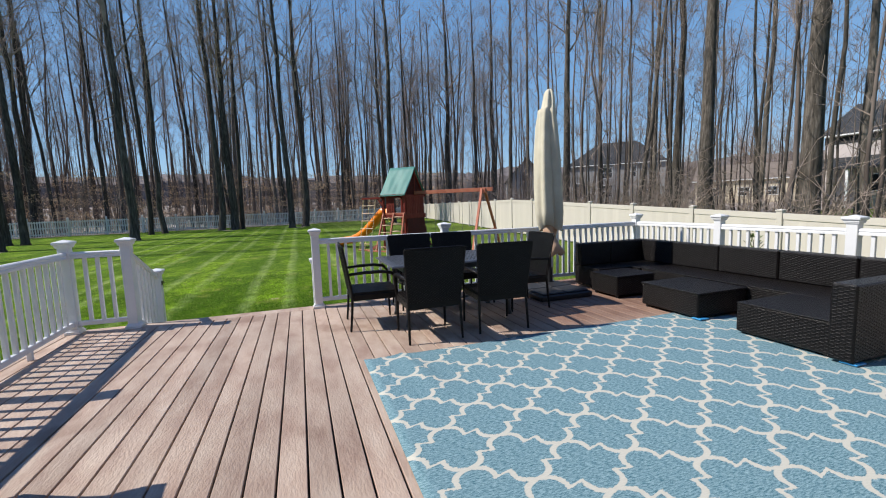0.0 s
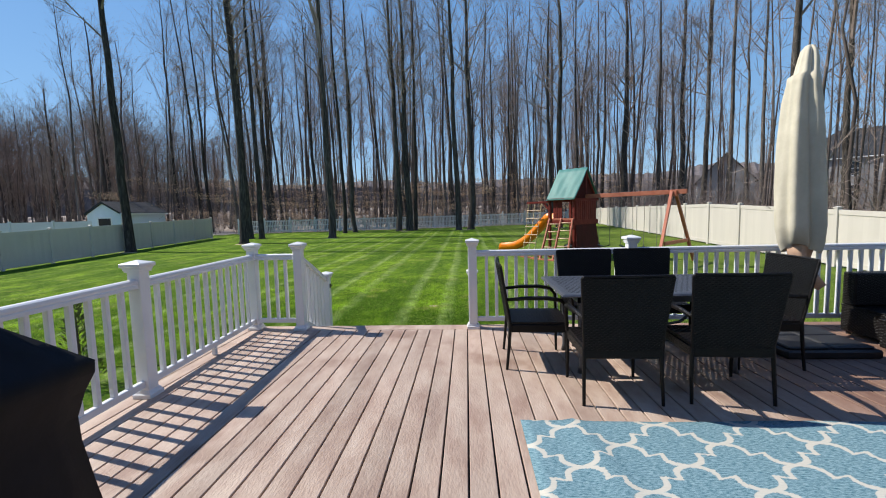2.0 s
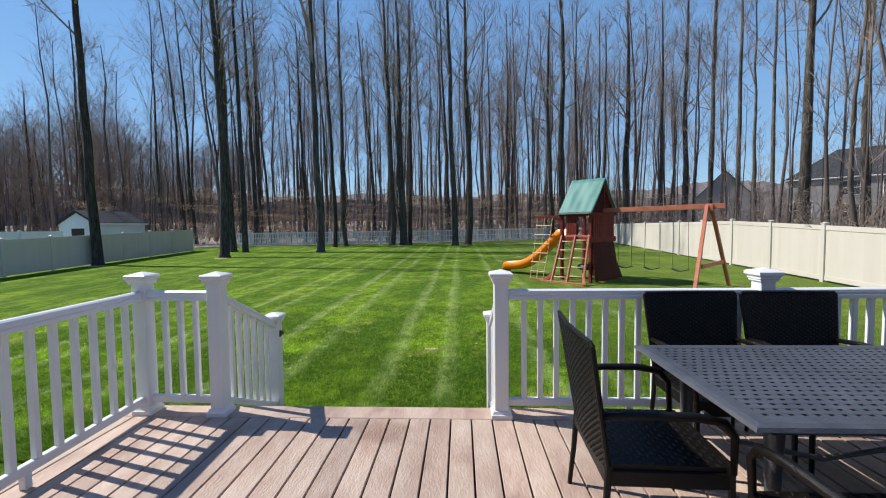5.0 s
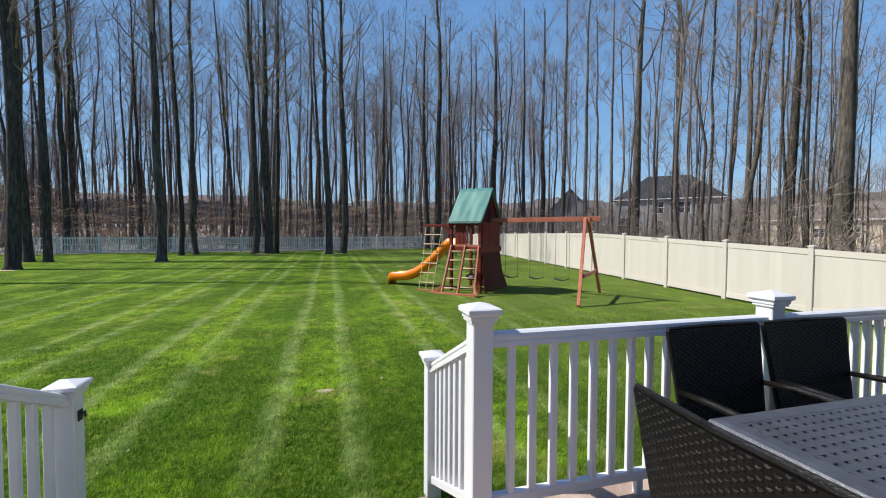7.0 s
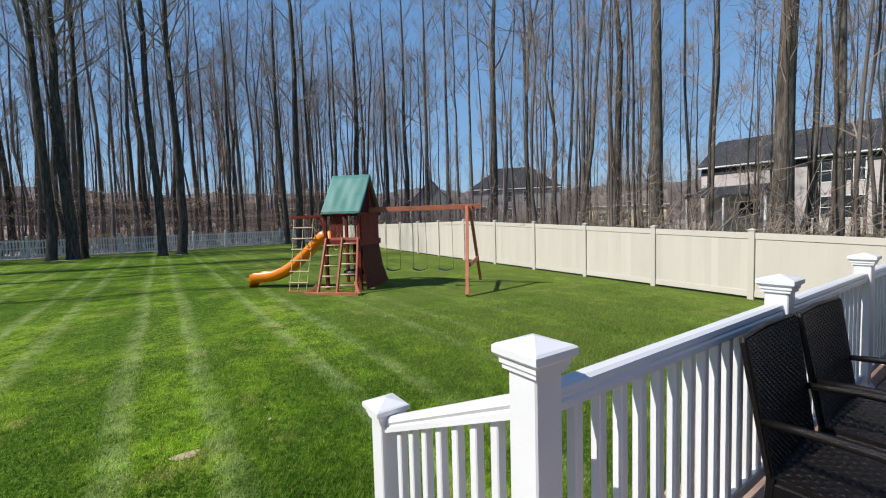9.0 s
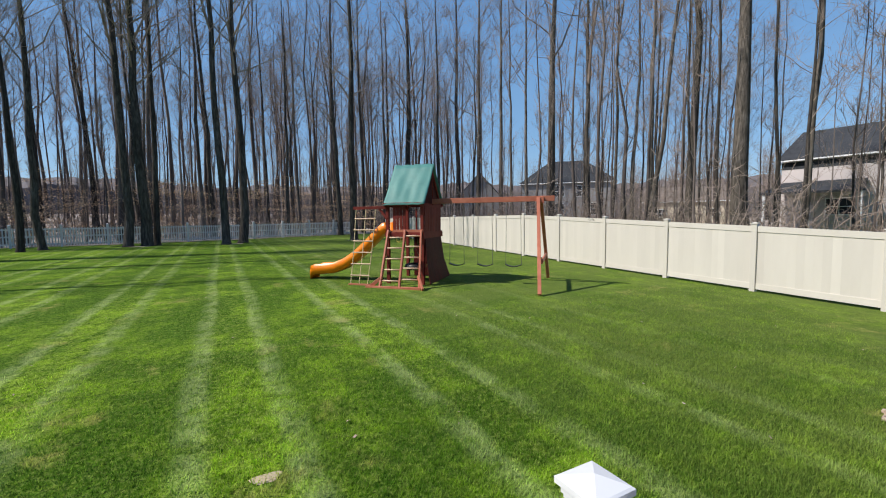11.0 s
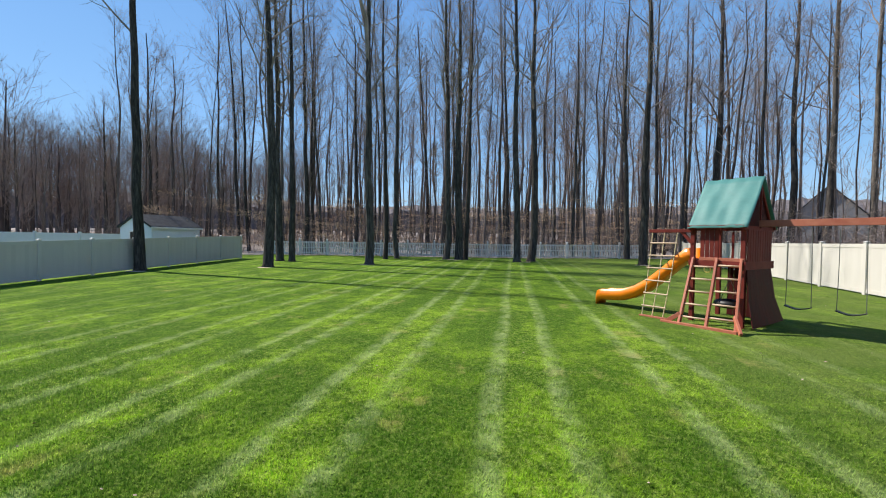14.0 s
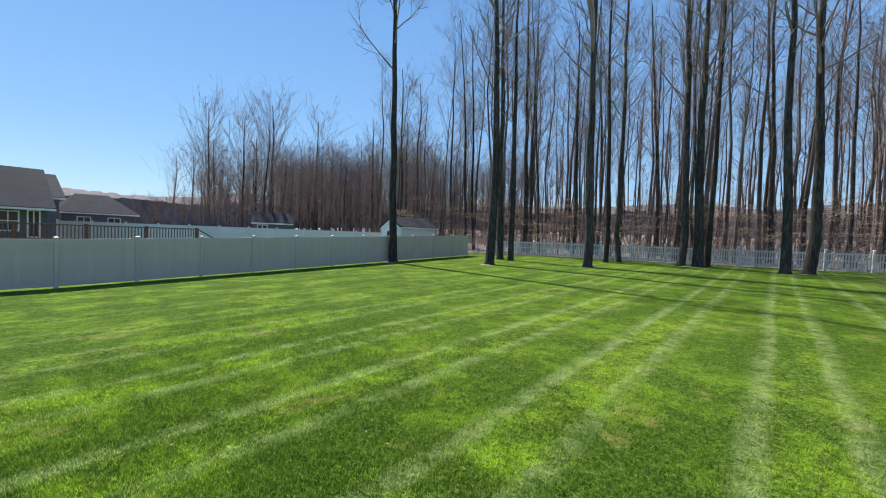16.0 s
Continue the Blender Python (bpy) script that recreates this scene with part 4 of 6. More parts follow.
# ---- playset ----
def build_playset():
    base_m = Matrix.Translation((4.353, 16.347, -0.40)) @ pose(0, 0, 0, 0, 0, -45)
    p = thing("playset", "red-stained wooden play tower with green roof, slide and swings", "playset", m=base_m)
    zd, ze, zr = 1.43, 2.16, 3.32
    for u in (-0.5, 0.5):
        for v in (-0.72, 0.72):
            part("post", Shape().box(u - 0.045, v - 0.045, 0, u + 0.045, v + 0.045, ze + 0.05, 0.006), play_red, p)
    for k in range(10):
        v = -0.72 + 1.44 * k / 10
        part("floor_board", Shape().box(-0.55, v, zd - 0.03, 0.55, v + 0.135, zd, 0.004), play_red, p)
    part("rim_beam", Shape().box(-0.56, -0.80, zd - 0.13, 0.56, -0.765, zd - 0.005, 0.004), play_red, p)
    part("rim_beam", Shape().box(-0.56, 0.765, zd - 0.13, 0.56, 0.80, zd - 0.005, 0.004), play_red, p)
    part("rim_beam", Shape().box(0.546, -0.84, zd - 0.17, 0.585, 0.84, zd + 0.0, 0.004), play_red, p)
    # top plates under the roof
    for u in (-0.55, 0.515):
        part("top_plate", Shape().box(u, -0.88, ze - 0.05, u + 0.04, 0.88, ze + 0.04, 0.004), play_red, p)
    for v in (-0.86, 0.82):
        part("top_plate", Shape().box(-0.58, v, ze - 0.02, 0.60, v + 0.04, ze + 0.06, 0.004), play_red, p)
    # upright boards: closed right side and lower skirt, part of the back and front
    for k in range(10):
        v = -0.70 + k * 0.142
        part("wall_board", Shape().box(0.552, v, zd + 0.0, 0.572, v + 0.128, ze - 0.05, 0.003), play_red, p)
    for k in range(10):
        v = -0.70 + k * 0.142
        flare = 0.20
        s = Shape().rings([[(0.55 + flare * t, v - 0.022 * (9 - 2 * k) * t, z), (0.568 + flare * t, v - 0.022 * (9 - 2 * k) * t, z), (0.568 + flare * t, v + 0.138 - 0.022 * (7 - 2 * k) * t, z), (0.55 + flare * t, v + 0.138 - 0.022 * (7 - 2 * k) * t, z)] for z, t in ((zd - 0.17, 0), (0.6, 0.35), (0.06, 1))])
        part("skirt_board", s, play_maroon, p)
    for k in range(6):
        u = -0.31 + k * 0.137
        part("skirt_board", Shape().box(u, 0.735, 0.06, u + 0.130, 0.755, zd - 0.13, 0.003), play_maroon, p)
    for k in range(4):
        u = -0.33 + k * 0.095
        part("wall_board", Shape().box(u, -0.765, zd, u + 0.085, -0.745, ze - 0.02, 0.003), play_red, p)
    part("window_bar", Shape().box(-0.24, 0.735, zd, -0.19, 0.765, ze - 0.05, 0.003), play_red, p)
    part("window_sill", Shape().box(-0.34, -0.79, zd + 0.0, 0.54, -0.768, zd + 0.07, 0.003), play_red_lit, p)
    # the gable is open; this added dark triangle stands for the shade inside
    part("gable_panel", Shape().add([(u, v, z) for u in (0.50, 0.515) for v, z in ((-0.78, ze + 0.03), (0.78, ze + 0.03), (0.0, zr - 0.13))], [(0, 1, 2), (3, 5, 4), (0, 3, 4, 1), (1, 4, 5, 2), (2, 5, 3, 0)]), play_maroon, p, "dark triangular panel added for the shade of the open gable")
    part("corner_brace", Shape().beam((-0.50, -0.76, ze - 0.36), (-0.78, -0.76, ze - 0.03), 0.035, 0.07), play_red, p)
    # roof cloth
    def slope(sign):
        s, n, mm = [], 10, 24
        vs, fs = [], []
        for i in range(n + 1):
            for j in range(mm + 1):
                t, u = i / n, -0.56 + 1.18 * j / mm
                sag = -0.03 * math.sin(t * math.pi) - 0.022 * math.sin(u * 9 + t * 3.4) * math.sin(t * math.pi) - 0.008 * math.sin(u * 21 - t * 4)
                v = sign * (0.90 * (1 - t) + 0.01 * t)
                vs.append((u, v, ze + (zr - ze) * t + sag + 0.008 * math.sin(u * 23 + t * 5) * (1 - t)))
        for i in range(n):
            for j in range(mm):
                a = i * (mm + 1) + j
                fs.append((a, a + 1, a + mm + 2, a + mm + 1))
        return Shape().add(vs, fs)
    for sign in (-1, 1):
        ob = part("roof_cloth", slope(sign), play_green, p, "faded green tarpaulin roof", True)
        mod = ob.modifiers.new("thick", "SOLIDIFY")
        mod.thickness = 0.008
    for v0 in (-1, 1):
        for u in (-0.48, 0.54):
            part("rafter", Shape().beam((u, v0 * 0.80, ze - 0.02), (u, 0, zr - 0.16), 0.035, 0.07), play_red, p)
    part("ridge_beam", Shape().box(-0.52, -0.02, zr - 0.17, 0.58, 0.02, zr - 0.08, 0.004), play_red, p)
    part("gable_post", Shape().box(0.545, -0.02, ze, 0.575, 0.02, zr - 0.1, 0.003), play_red, p)
    # twin ladder
    feet = [(-0.43, -1.47), (0.11, -1.47), (0.64, -1.44)]
    tops = [(-0.45, -0.79), (0.03, -0.79), (0.49, -0.79)]
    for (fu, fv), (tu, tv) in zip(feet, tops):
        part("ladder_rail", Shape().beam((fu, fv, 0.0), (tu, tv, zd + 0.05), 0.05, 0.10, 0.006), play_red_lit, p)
    for q in range(2):
        for k in range(5):
            t = 0.13 + 0.185 * k + (0.03 if q else 0)
            a = Vector((*feet[q], 0)).lerp(Vector((*tops[q], zd + 0.05)), t)
            b = Vector((*feet[q + 1], 0)).lerp(Vector((*tops[q + 1], zd + 0.05)), t)
            part("rung", Shape().tube([a, b], 0.02, 8), play_rung, p, "pale worn wooden rung", True)
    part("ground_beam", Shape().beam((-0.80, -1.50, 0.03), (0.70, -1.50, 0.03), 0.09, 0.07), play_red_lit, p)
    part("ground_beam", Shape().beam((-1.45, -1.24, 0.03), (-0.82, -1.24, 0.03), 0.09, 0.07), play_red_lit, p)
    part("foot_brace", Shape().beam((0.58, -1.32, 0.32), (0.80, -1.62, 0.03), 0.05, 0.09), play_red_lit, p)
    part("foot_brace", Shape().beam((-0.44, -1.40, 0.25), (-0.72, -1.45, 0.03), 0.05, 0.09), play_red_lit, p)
    # slide
    path = [(-0.50, zd + 0.02), (-0.72, zd - 0.02), (-0.95, zd - 0.22), (-1.25, zd - 0.50), (-1.6, zd - 0.80), (-1.95, zd - 1.02), (-2.3, zd - 1.15), (-2.65, zd - 1.19), (-2.9, zd - 1.20), (-3.02, zd - 1.25), (-3.06, zd - 1.38)]
    rings = []
    for u, z in path:
        c, h = -0.42, 0.26
        prof = [(-0.25, h), (-0.21, h + 0.01), (-0.18, h - 0.01), (-0.16, 0.03), (0, 0.0), (0.16, 0.03), (0.18, h - 0.01), (0.21, h + 0.01), (0.25, h), (0.24, 0.0), (0.14, -0.04), (-0.14, -0.04), (-0.24, 0.0)]
        rings.append([(u, c + a, z + b) for a, b in prof])
    part("slide", Shape().rings(rings), play_orange, p, "bright orange wavy plastic slide", True)
    # rope net on its beam
    part("net_beam", Shape().box(-1.50, -0.80, ze - 0.10, -0.48, -0.74, ze - 0.02, 0.005), play_red, p)
    for k in range(3):
        u0, u1 = -1.42 + 0.30 * k, -1.40 + 0.25 * k
        part("net_rope", Shape().tube([(u0, -0.77, ze - 0.02), (u0 + (u1 - u0) * 0.5, -0.98, 1.0), (u1, -1.23, 0.04)], 0.012, 6), rope_tan, p, "tan climbing rope")
    for k in range(6):
        t = 0.16 + 0.145 * k
        z, v = (ze - 0.02) * (1 - t) + 0.04 * t, -0.77 - 0.46 * t
        part("net_rung", Shape().tube([(-1.44, v, z), (-0.78 - 0.1 * t, v, z)], 0.018, 8), play_rung, p, "round wooden rung")
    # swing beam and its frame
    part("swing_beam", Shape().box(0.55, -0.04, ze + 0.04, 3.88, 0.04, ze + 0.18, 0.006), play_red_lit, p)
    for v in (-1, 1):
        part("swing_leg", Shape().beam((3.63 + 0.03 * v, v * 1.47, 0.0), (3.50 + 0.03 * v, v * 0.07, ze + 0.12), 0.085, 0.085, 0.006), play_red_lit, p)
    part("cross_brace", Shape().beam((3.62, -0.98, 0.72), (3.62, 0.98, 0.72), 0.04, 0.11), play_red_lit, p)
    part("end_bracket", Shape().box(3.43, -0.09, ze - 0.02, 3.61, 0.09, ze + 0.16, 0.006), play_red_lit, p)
    for u in (1.25, 2.05, 2.82):
        seat_z = 0.46
        for du in (-0.19, 0.19):
            part("swing_chain", Shape().tube([(u + du, 0, ze - 0.03), (u + du * 1.05, 0.02, 1.2), (u + du * 1.1, 0, seat_z + 0.06)], 0.007, 5), chain_steel, p)
        part("swing_seat", Shape().rings([[(u + 0.215 * t, -0.075, seat_z + 0.06 * abs(t) ** 1.5), (u + 0.215 * t, 0.075, seat_z + 0.06 * abs(t) ** 1.5), (u + 0.215 * t, 0.075, seat_z + 0.02 + 0.06 * abs(t) ** 1.5), (u + 0.215 * t, -0.075, seat_z + 0.02 + 0.06 * abs(t) ** 1.5)] for t in (-1, -0.6, -0.2, 0.2, 0.6, 1)]), black_plastic, p)
    # ring handle and tyre under the tower
    part("trapeze_ring", Shape().tube([(-0.14 + 0.065 * math.cos(a), -0.84, zd - 0.20 + 0.065 * math.sin(a)) for a in [2 * math.pi * k / 12 for k in range(13)]], 0.012, 6), yellow_plastic, p, "small yellow plastic ring")
    part("tyre_swing", Shape().rings([[((0.22 + 0.09 * math.cos(b)) * math.cos(a), (0.22 + 0.09 * math.cos(b)) * math.sin(a), 0.42 + 0.09 * math.sin(b)) for b in [2 * math.pi * q / 8 for q in range(8)]] for a in [2 * math.pi * k / 18 for k in range(19)]], False, False), black_plastic, p, "black tyre swing", True)
    for k in range(3):
        a = 2 * math.pi * k / 3
        part("tyre_chain", Shape().tube([(0.22 * math.cos(a), 0.22 * math.sin(a), 0.5), (0, 0, 1.0), (0, 0, zd - 0.03)], 0.008, 5), chain_steel, p)


build_playset()


# ---- vinyl fences ----
def panel_fence(name, label, fx, y0, n, step, top, mat, group):
    """Solid panels between posts along y; fx(y): the fence line; top(y): its height."""
    f = thing(name, label, "fence", kind="structure")
    for i in range(n + 1):
        y = y0 + i * step
        x, zt = fx(y), top(y)
        zb = lawn_z(x, y)
        s = Shape().box(x - 0.064, y - 0.064, zb - 0.1, x + 0.064, y + 0.064, zt + 0.05, 0.006)
        s.rings([[(x + a, y + b, c) for a, b, c in sq(0.078, zt + 0.05)], [(x + a, y + b, c) for a, b, c in sq(0.078, zt + 0.068)], [(x + a, y + b, c) for a, b, c in sq(0.005, zt + 0.10)]])
        part("fence_post", s, mat, f)
        if i == n:
            break
        y2 = y + step
        x2, zt2, zb2 = fx(y2), top(y2), lawn_z(fx(y2), y2)
        ya, yb = y + 0.066, y2 - 0.066
        def at(yy):
            t = (yy - y) / step
            return x + (x2 - x) * t, zb + (zb2 - zb) * t, zt + (zt2 - zt) * t
        def slab(za, zc, hw):
            r = []
            for yy in (ya, yb):
                xx, b, t = at(yy)
                lo = b + za if za >= 0 else t + za
                hi = b + zc if zc > 0 and za >= 0 and zc < 1 else t + (zc if zc <= 0 else 0)
                r.append([(xx - hw, yy, lo), (xx + hw, yy, lo), (xx + hw, yy, hi), (xx - hw, yy, hi)])
            return Shape().rings(r)
        part("top_rail", slab(-0.14, 0.0, 0.028), mat, f)
        part("bottom_rail", slab(0.06, 0.20, 0.028), mat, f)
        nbd = 14
        for k in range(nbd):
            r = []
            for yy in (ya + (yb - ya) * k / nbd, ya + (yb - ya) * (k + 1) / nbd - 0.0005):
                xx, b, t = at(yy)
                r.append([(xx - 0.012, yy, b + 0.19), (xx + 0.012, yy, b + 0.19), (xx + 0.012, yy, t - 0.13), (xx - 0.012, yy, t - 0.13)])
            part("panel_board", Shape().rings(r), mat, f)
    return f


panel_fence("fence_right", "tall cream vinyl privacy fence with capped posts", fence_right_x, 8.45 - 8 * 2.36, 22, 2.36, lambda y: 1.0 + 0.045 * (min(max(y, -4), 20) - 8.45), vinyl_tan, "")
panel_fence("fence_left", "tall pale vinyl privacy fence in shade", fence_left_x, 8.5 - 10 * 2.4, 21, 2.4, lambda y: lawn_z(-20.5, y) + 1.74, vinyl_tan, "")


def back_fence():
    f = thing("fence_back", "low grey open picket fence in front of the woods", "fence", kind="structure")
    x = fence_left_x(38)
    n, step = 14, 2.36
    pk = Shape().box(-0.035, -0.012, 0.08, 0.035, 0.012, 1.26, 0.004).mesh("picket", vinyl_grey)
    for i in range(n + 1):
        xx = x + i * step
        yy = fence_back_y(xx)
        z = lawn_z(xx, yy)
        part("fence_post", Shape().box(-0.065, -0.065, -0.1, 0.065, 0.065, 1.42, 0.008).rings([sq(0.08, 1.42), sq(0.08, 1.45), sq(0.01, 1.50)]), vinyl_grey, f, m=pose(xx, yy, z, 0, 0, 10.7))
        if i == n:
            break
        x2 = xx + step
        a, b = Vector((xx, yy, z)), Vector((x2, fence_back_y(x2), lawn_z(x2, fence_back_y(x2))))
        for h in (0.22, 0.70, 1.16):
            part("rail", Shape().beam(a + Vector((0.07, 0.013, h)), b + Vector((-0.07, -0.013, h)), 0.04, 0.08), vinyl_grey, f)
        for k in range(15):
            q = a.lerp(b, (k + 1) / 16)
            part("picket", pk, None, f, m=pose(q.x, q.y - 0.04, q.z, 0, 0, 10.7))


back_fence()


# ---- houses ----
def house(name, label, x, y, rz, w, d, eave, ridge, wall_mat, roof_mat, z0=0.0, windows=(), hip=0.0, over=0.4):
    """Its front runs along local x from 0 to w, facing -y; the ridge runs along x. windows: (x, z, w, h)."""
    h = thing(name, label, "house", m=pose(x, y, z0, 0, 0, rz))
    body = Shape().box(0, 0, -1.5, w, d, eave)
    body.add([(0, 0, eave), (0, d, eave), (0, d / 2, ridge), (0.2, 0, eave), (0.2, d, eave), (0.2, d / 2, ridge)], [(0, 1, 2), (3, 5, 4), (0, 2, 5, 3), (1, 4, 5, 2)]) if not hip else None
    if not hip:
        body.add([(w, 0, eave), (w, d, eave), (w, d / 2, ridge), (w - 0.2, 0, eave), (w - 0.2, d, eave), (w - 0.2, d / 2, ridge)], [(0, 1, 2), (3, 5, 4), (0, 2, 5, 3), (1, 4, 5, 2)])
    part("wall", body, wall_mat, h)
    o, t = over, 0.18
    dz = (ridge - eave) / (d / 2) * o
    for sgn in (0, 1):
        ye, yr = (-o, d / 2) if sgn == 0 else (d + o, d / 2)
        a = [(-o, ye, eave - dz), (w + o, ye, eave - dz), (w + o - hip, yr, ridge), (-o + hip, yr, ridge)]
        part("roof", Shape().add(a + [(p[0], p[1], p[2] + t) for p in a], [(0, 1, 2, 3), (7, 6, 5, 4), (0, 4, 5, 1), (1, 5, 6, 2), (2, 6, 7, 3), (3, 7, 4, 0)]), roof_mat, h)
    if hip:
        for xe, xr in ((-o, -o + hip), (w + o, w + o - hip)):
            a = [(xe, -o, eave - dz), (xe, d + o, eave - dz), (xr, d / 2, ridge)]
            part("roof", Shape().add(a + [(p[0], p[1], p[2] + t) for p in a], [(0, 1, 2), (5, 4, 3), (0, 1, 4, 3), (1, 2, 5, 4), (2, 0, 3, 5)]), roof_mat, h)
    part("gutter", Shape().box(-o, -o - 0.10, eave - dz - 0.02, w + o, -o, eave - dz + 0.12, 0.01), trim_white, h)
    for wx, wz, ww, wh in windows:
        win = part("window", Shape().box(wx - 0.08, -0.05, wz - 0.08, wx + ww + 0.08, -0.004, wz), trim_white, h)
        part("frame", Shape().box(wx - 0.08, -0.05, wz + wh, wx + ww + 0.08, -0.004, wz + wh + 0.08).box(wx - 0.08, -0.05, wz, wx, -0.004, wz + wh).box(wx + ww, -0.05, wz, wx + ww + 0.08, -0.004, wz + wh).box(wx + ww / 2 - 0.03, -0.045, wz, wx + ww / 2 + 0.03, -0.004, wz + wh).box(wx, -0.045, wz + wh / 2 - 0.03, wx + ww, -0.004, wz + wh / 2 + 0.03), trim_white, win)
        part("pane", Shape().box(wx, -0.02, wz, wx + ww, -0.008, wz + wh), glass_dark, win)
    return h


h1 = house("house", "two-storey pinkish-grey house with a dark shingle roof behind trees", 50.7, 26.8, -86, 24.0, 13, 7.0, 10.4, siding_pink, shingle, 0.0, ((9.4, 4.4, 1.5, 2.0), (11.6, 4.4, 1.5, 2.0), (9.4, 1.0, 1.5, 2.0), (11.6, 1.0, 1.5, 2.0), (3.6, 1.4, 1.9, 1.5), (17.0, 1.4, 2.2, 2.0)))
part("porch_roof", Shape().add([(-0.6, -3.4, 3.4), (7.0, -3.4, 3.4), (6.4, 0, 4.5), (0.2, 0, 4.5), (-0.6, -3.4, 3.6), (7.0, -3.4, 3.6), (6.4, 0, 4.7), (0.2, 0, 4.7)], [(0, 1, 2, 3), (7, 6, 5, 4), (0, 4, 5, 1), (1, 5, 6, 2), (2, 6, 7, 3), (3, 7, 4, 0)]), shingle, h1)
for px in (-0.3, 3.2, 6.7):
    part("porch_post", Shape().box(px - 0.1, -3.3, -1.0, px + 0.1, -3.1, 3.42), trim_white, h1)
part("vent_pipe", Shape().box(7.2, 2.6, 8.6, 7.5, 2.9, 9.4), trim_white, h1)
# eave shade laid on the wall as a thin dark strip
part("eave_band", Shape().box(-0.02, -0.03, 6.0, 24.02, -0.003, 6.7), shingle, h1, "dark strip standing for the shade under the eaves")
h2 = house("house", "grey two-storey house with a hipped shingle roof among bare trees", 52.6, 71.2, -45, 17.5, 13, 7.4, 12.0, siding_grey, shingle, 1.0, ((0.8, 1.0, 2.2, 2.8), (6.4, 4.6, 1.8, 2.0), (10.6, 4.6, 1.8, 2.0), (6.4, 1.0, 1.8, 2.2), (13.2, 1.0, 1.8, 2.2)), hip=5.6)
house("house", "low grey house with a steep dark gable roof", 49.6, 74.2, 63, 11.0, 8.4, 5.0, 9.6, siding_grey, shingle, 1.0, ((1.7, 1.4, 1.7, 2.0), (6.4, 1.4, 1.7, 2.0)))
house("house", "single-storey beige house with a brown roof far behind trees", 64.0, 52.0, -58, 13.0, 9, 4.0, 6.4, siding_beige, shingle_brown, 0.0, ((2.0, 1.4, 1.4, 1.2), (6.0, 1.4, 1.4, 1.2), (9.5, 1.4, 1.4, 1.2)))
house("house", "dark slate-blue neighbour house with white window trim", -41.5, 10.4, 95, 9.0, 10, 2.9, 5.7, siding_dark, shingle, -0.6, ((6.7, 1.3, 0.9, 1.2), (4.0, 1.3, 0.9, 1.2), (8.1, 0.9, 0.5, 1.7))).matrix_basis = pose(-39.5, 1.6, -0.6, 0, 0, 90)
house("house", "dark two-storey wing of a slate-coloured house", -52.5, 2.0, 90, 11.0, 10, 4.2, 6.5, siding_dark, shingle, -0.6, ())
house("house", "small grey house with a hipped roof beyond the yards", -63.0, 14.6, 90, 6.8, 8, 2.6, 4.7, siding_dark, shingle, 0.0, ((1.4, 0.8, 1.1, 1.2), (4.2, 0.8, 1.1, 1.2)), hip=2.2)
house("shed", "dark blue gambrel-like garden shed", -46.0, 28.0, 60, 4.0, 3, 1.9, 2.9, siding_dark, shingle, 0.2, ((0.5, 0.5, 0.9, 1.1),), over=0.2)
pale_shed = house("shed", "pale blue-grey garden shed with a grey roof behind the fence", -29.8, 35.0, 80, 4.4, 3.8, 2.15, 3.1, siding_blue, shingle, -0.1, (), over=0.15)
# no real opening: a dark sheet stands for the shade inside the shed
part("doorway", Shape().box(-0.03, 1.1, -0.3, -0.004, 2.5, 1.75), deck_dark, pale_shed, "dark sheet for the unlit inside of the open doorway")
part("door_frame", Shape().box(-0.05, 0.98, -0.3, -0.004, 1.1, 1.75).box(-0.05, 2.5, -0.3, -0.004, 2.62, 1.75).box(-0.05, 0.98, 1.75, -0.004, 2.62, 1.87), trim_white, pale_shed)


def neighbour_deck():
    d = thing("neighbour_deck", "brown wooden deck railing showing above the fence", "deck railing")
    z0, z1 = 0.50, 1.24
    part("platform", Shape().box(-27.5, 1.0, -1.0, -24.6, 14.6, z0 - 0.02), rail_brown, d)
    part("top_rail", Shape().box(-24.75, 1.0, z1 - 0.05, -24.60, 14.6, z1, 0.006), rail_brown, d)
    part("bottom_rail", Shape().box(-24.72, 1.0, z0 + 0.08, -24.64, 14.6, z0 + 0.13), rail_brown, d)
    pk = Shape().box(-0.018, -0.018, z0 + 0.1, 0.018, 0.018, z1 - 0.04).mesh("baluster", rail_brown)
    for k in range(105):
        part("baluster", pk, None, d, m=pose(-24.68, 1.1 + k * 0.128, 0))
    for k in range(7):
        part("post", Shape().box(-24.75, 1.0 + k * 2.25, -1.0, -24.62, 1.13 + k * 2.25, z1 + 0.04), rail_brown, d)
    for k in range(5):
        part("stair_tread", Shape().box(-26.5, 14.62 + k * 0.27, z0 - 0.18 * (k + 1), -24.7, 14.9 + k * 0.27, z0 - 0.18 * (k + 1) + 0.05), rail_brown, d)
    part("stair_rail", Shape().beam((-24.68, 14.6, z1 - 0.03), (-24.68, 16.0, z1 - 0.85), 0.08, 0.05), rail_brown, d)


neighbour_deck()


def far_fence():
    f = thing("fence_far", "white vinyl fence at the rear of the neighbour's yard", "fence", kind="structure")
    a, b = Vector((-46.0, 12.0, 0)), Vector((-30.8, 33.2, 0))
    for k in range(11):
        p, q = a.lerp(b, k / 11), a.lerp(b, (k + 1) / 11)
        part("fence_panel", Shape().beam((p.x, p.y, 0.5), (q.x, q.y, 0.5), 0.06, 1.9), vinyl_white, f)
        part("fence_post", Shape().box(p.x - 0.07, p.y - 0.07, -0.5, p.x + 0.07, p.y + 0.07, 1.56), vinyl_white, f)


far_fence()


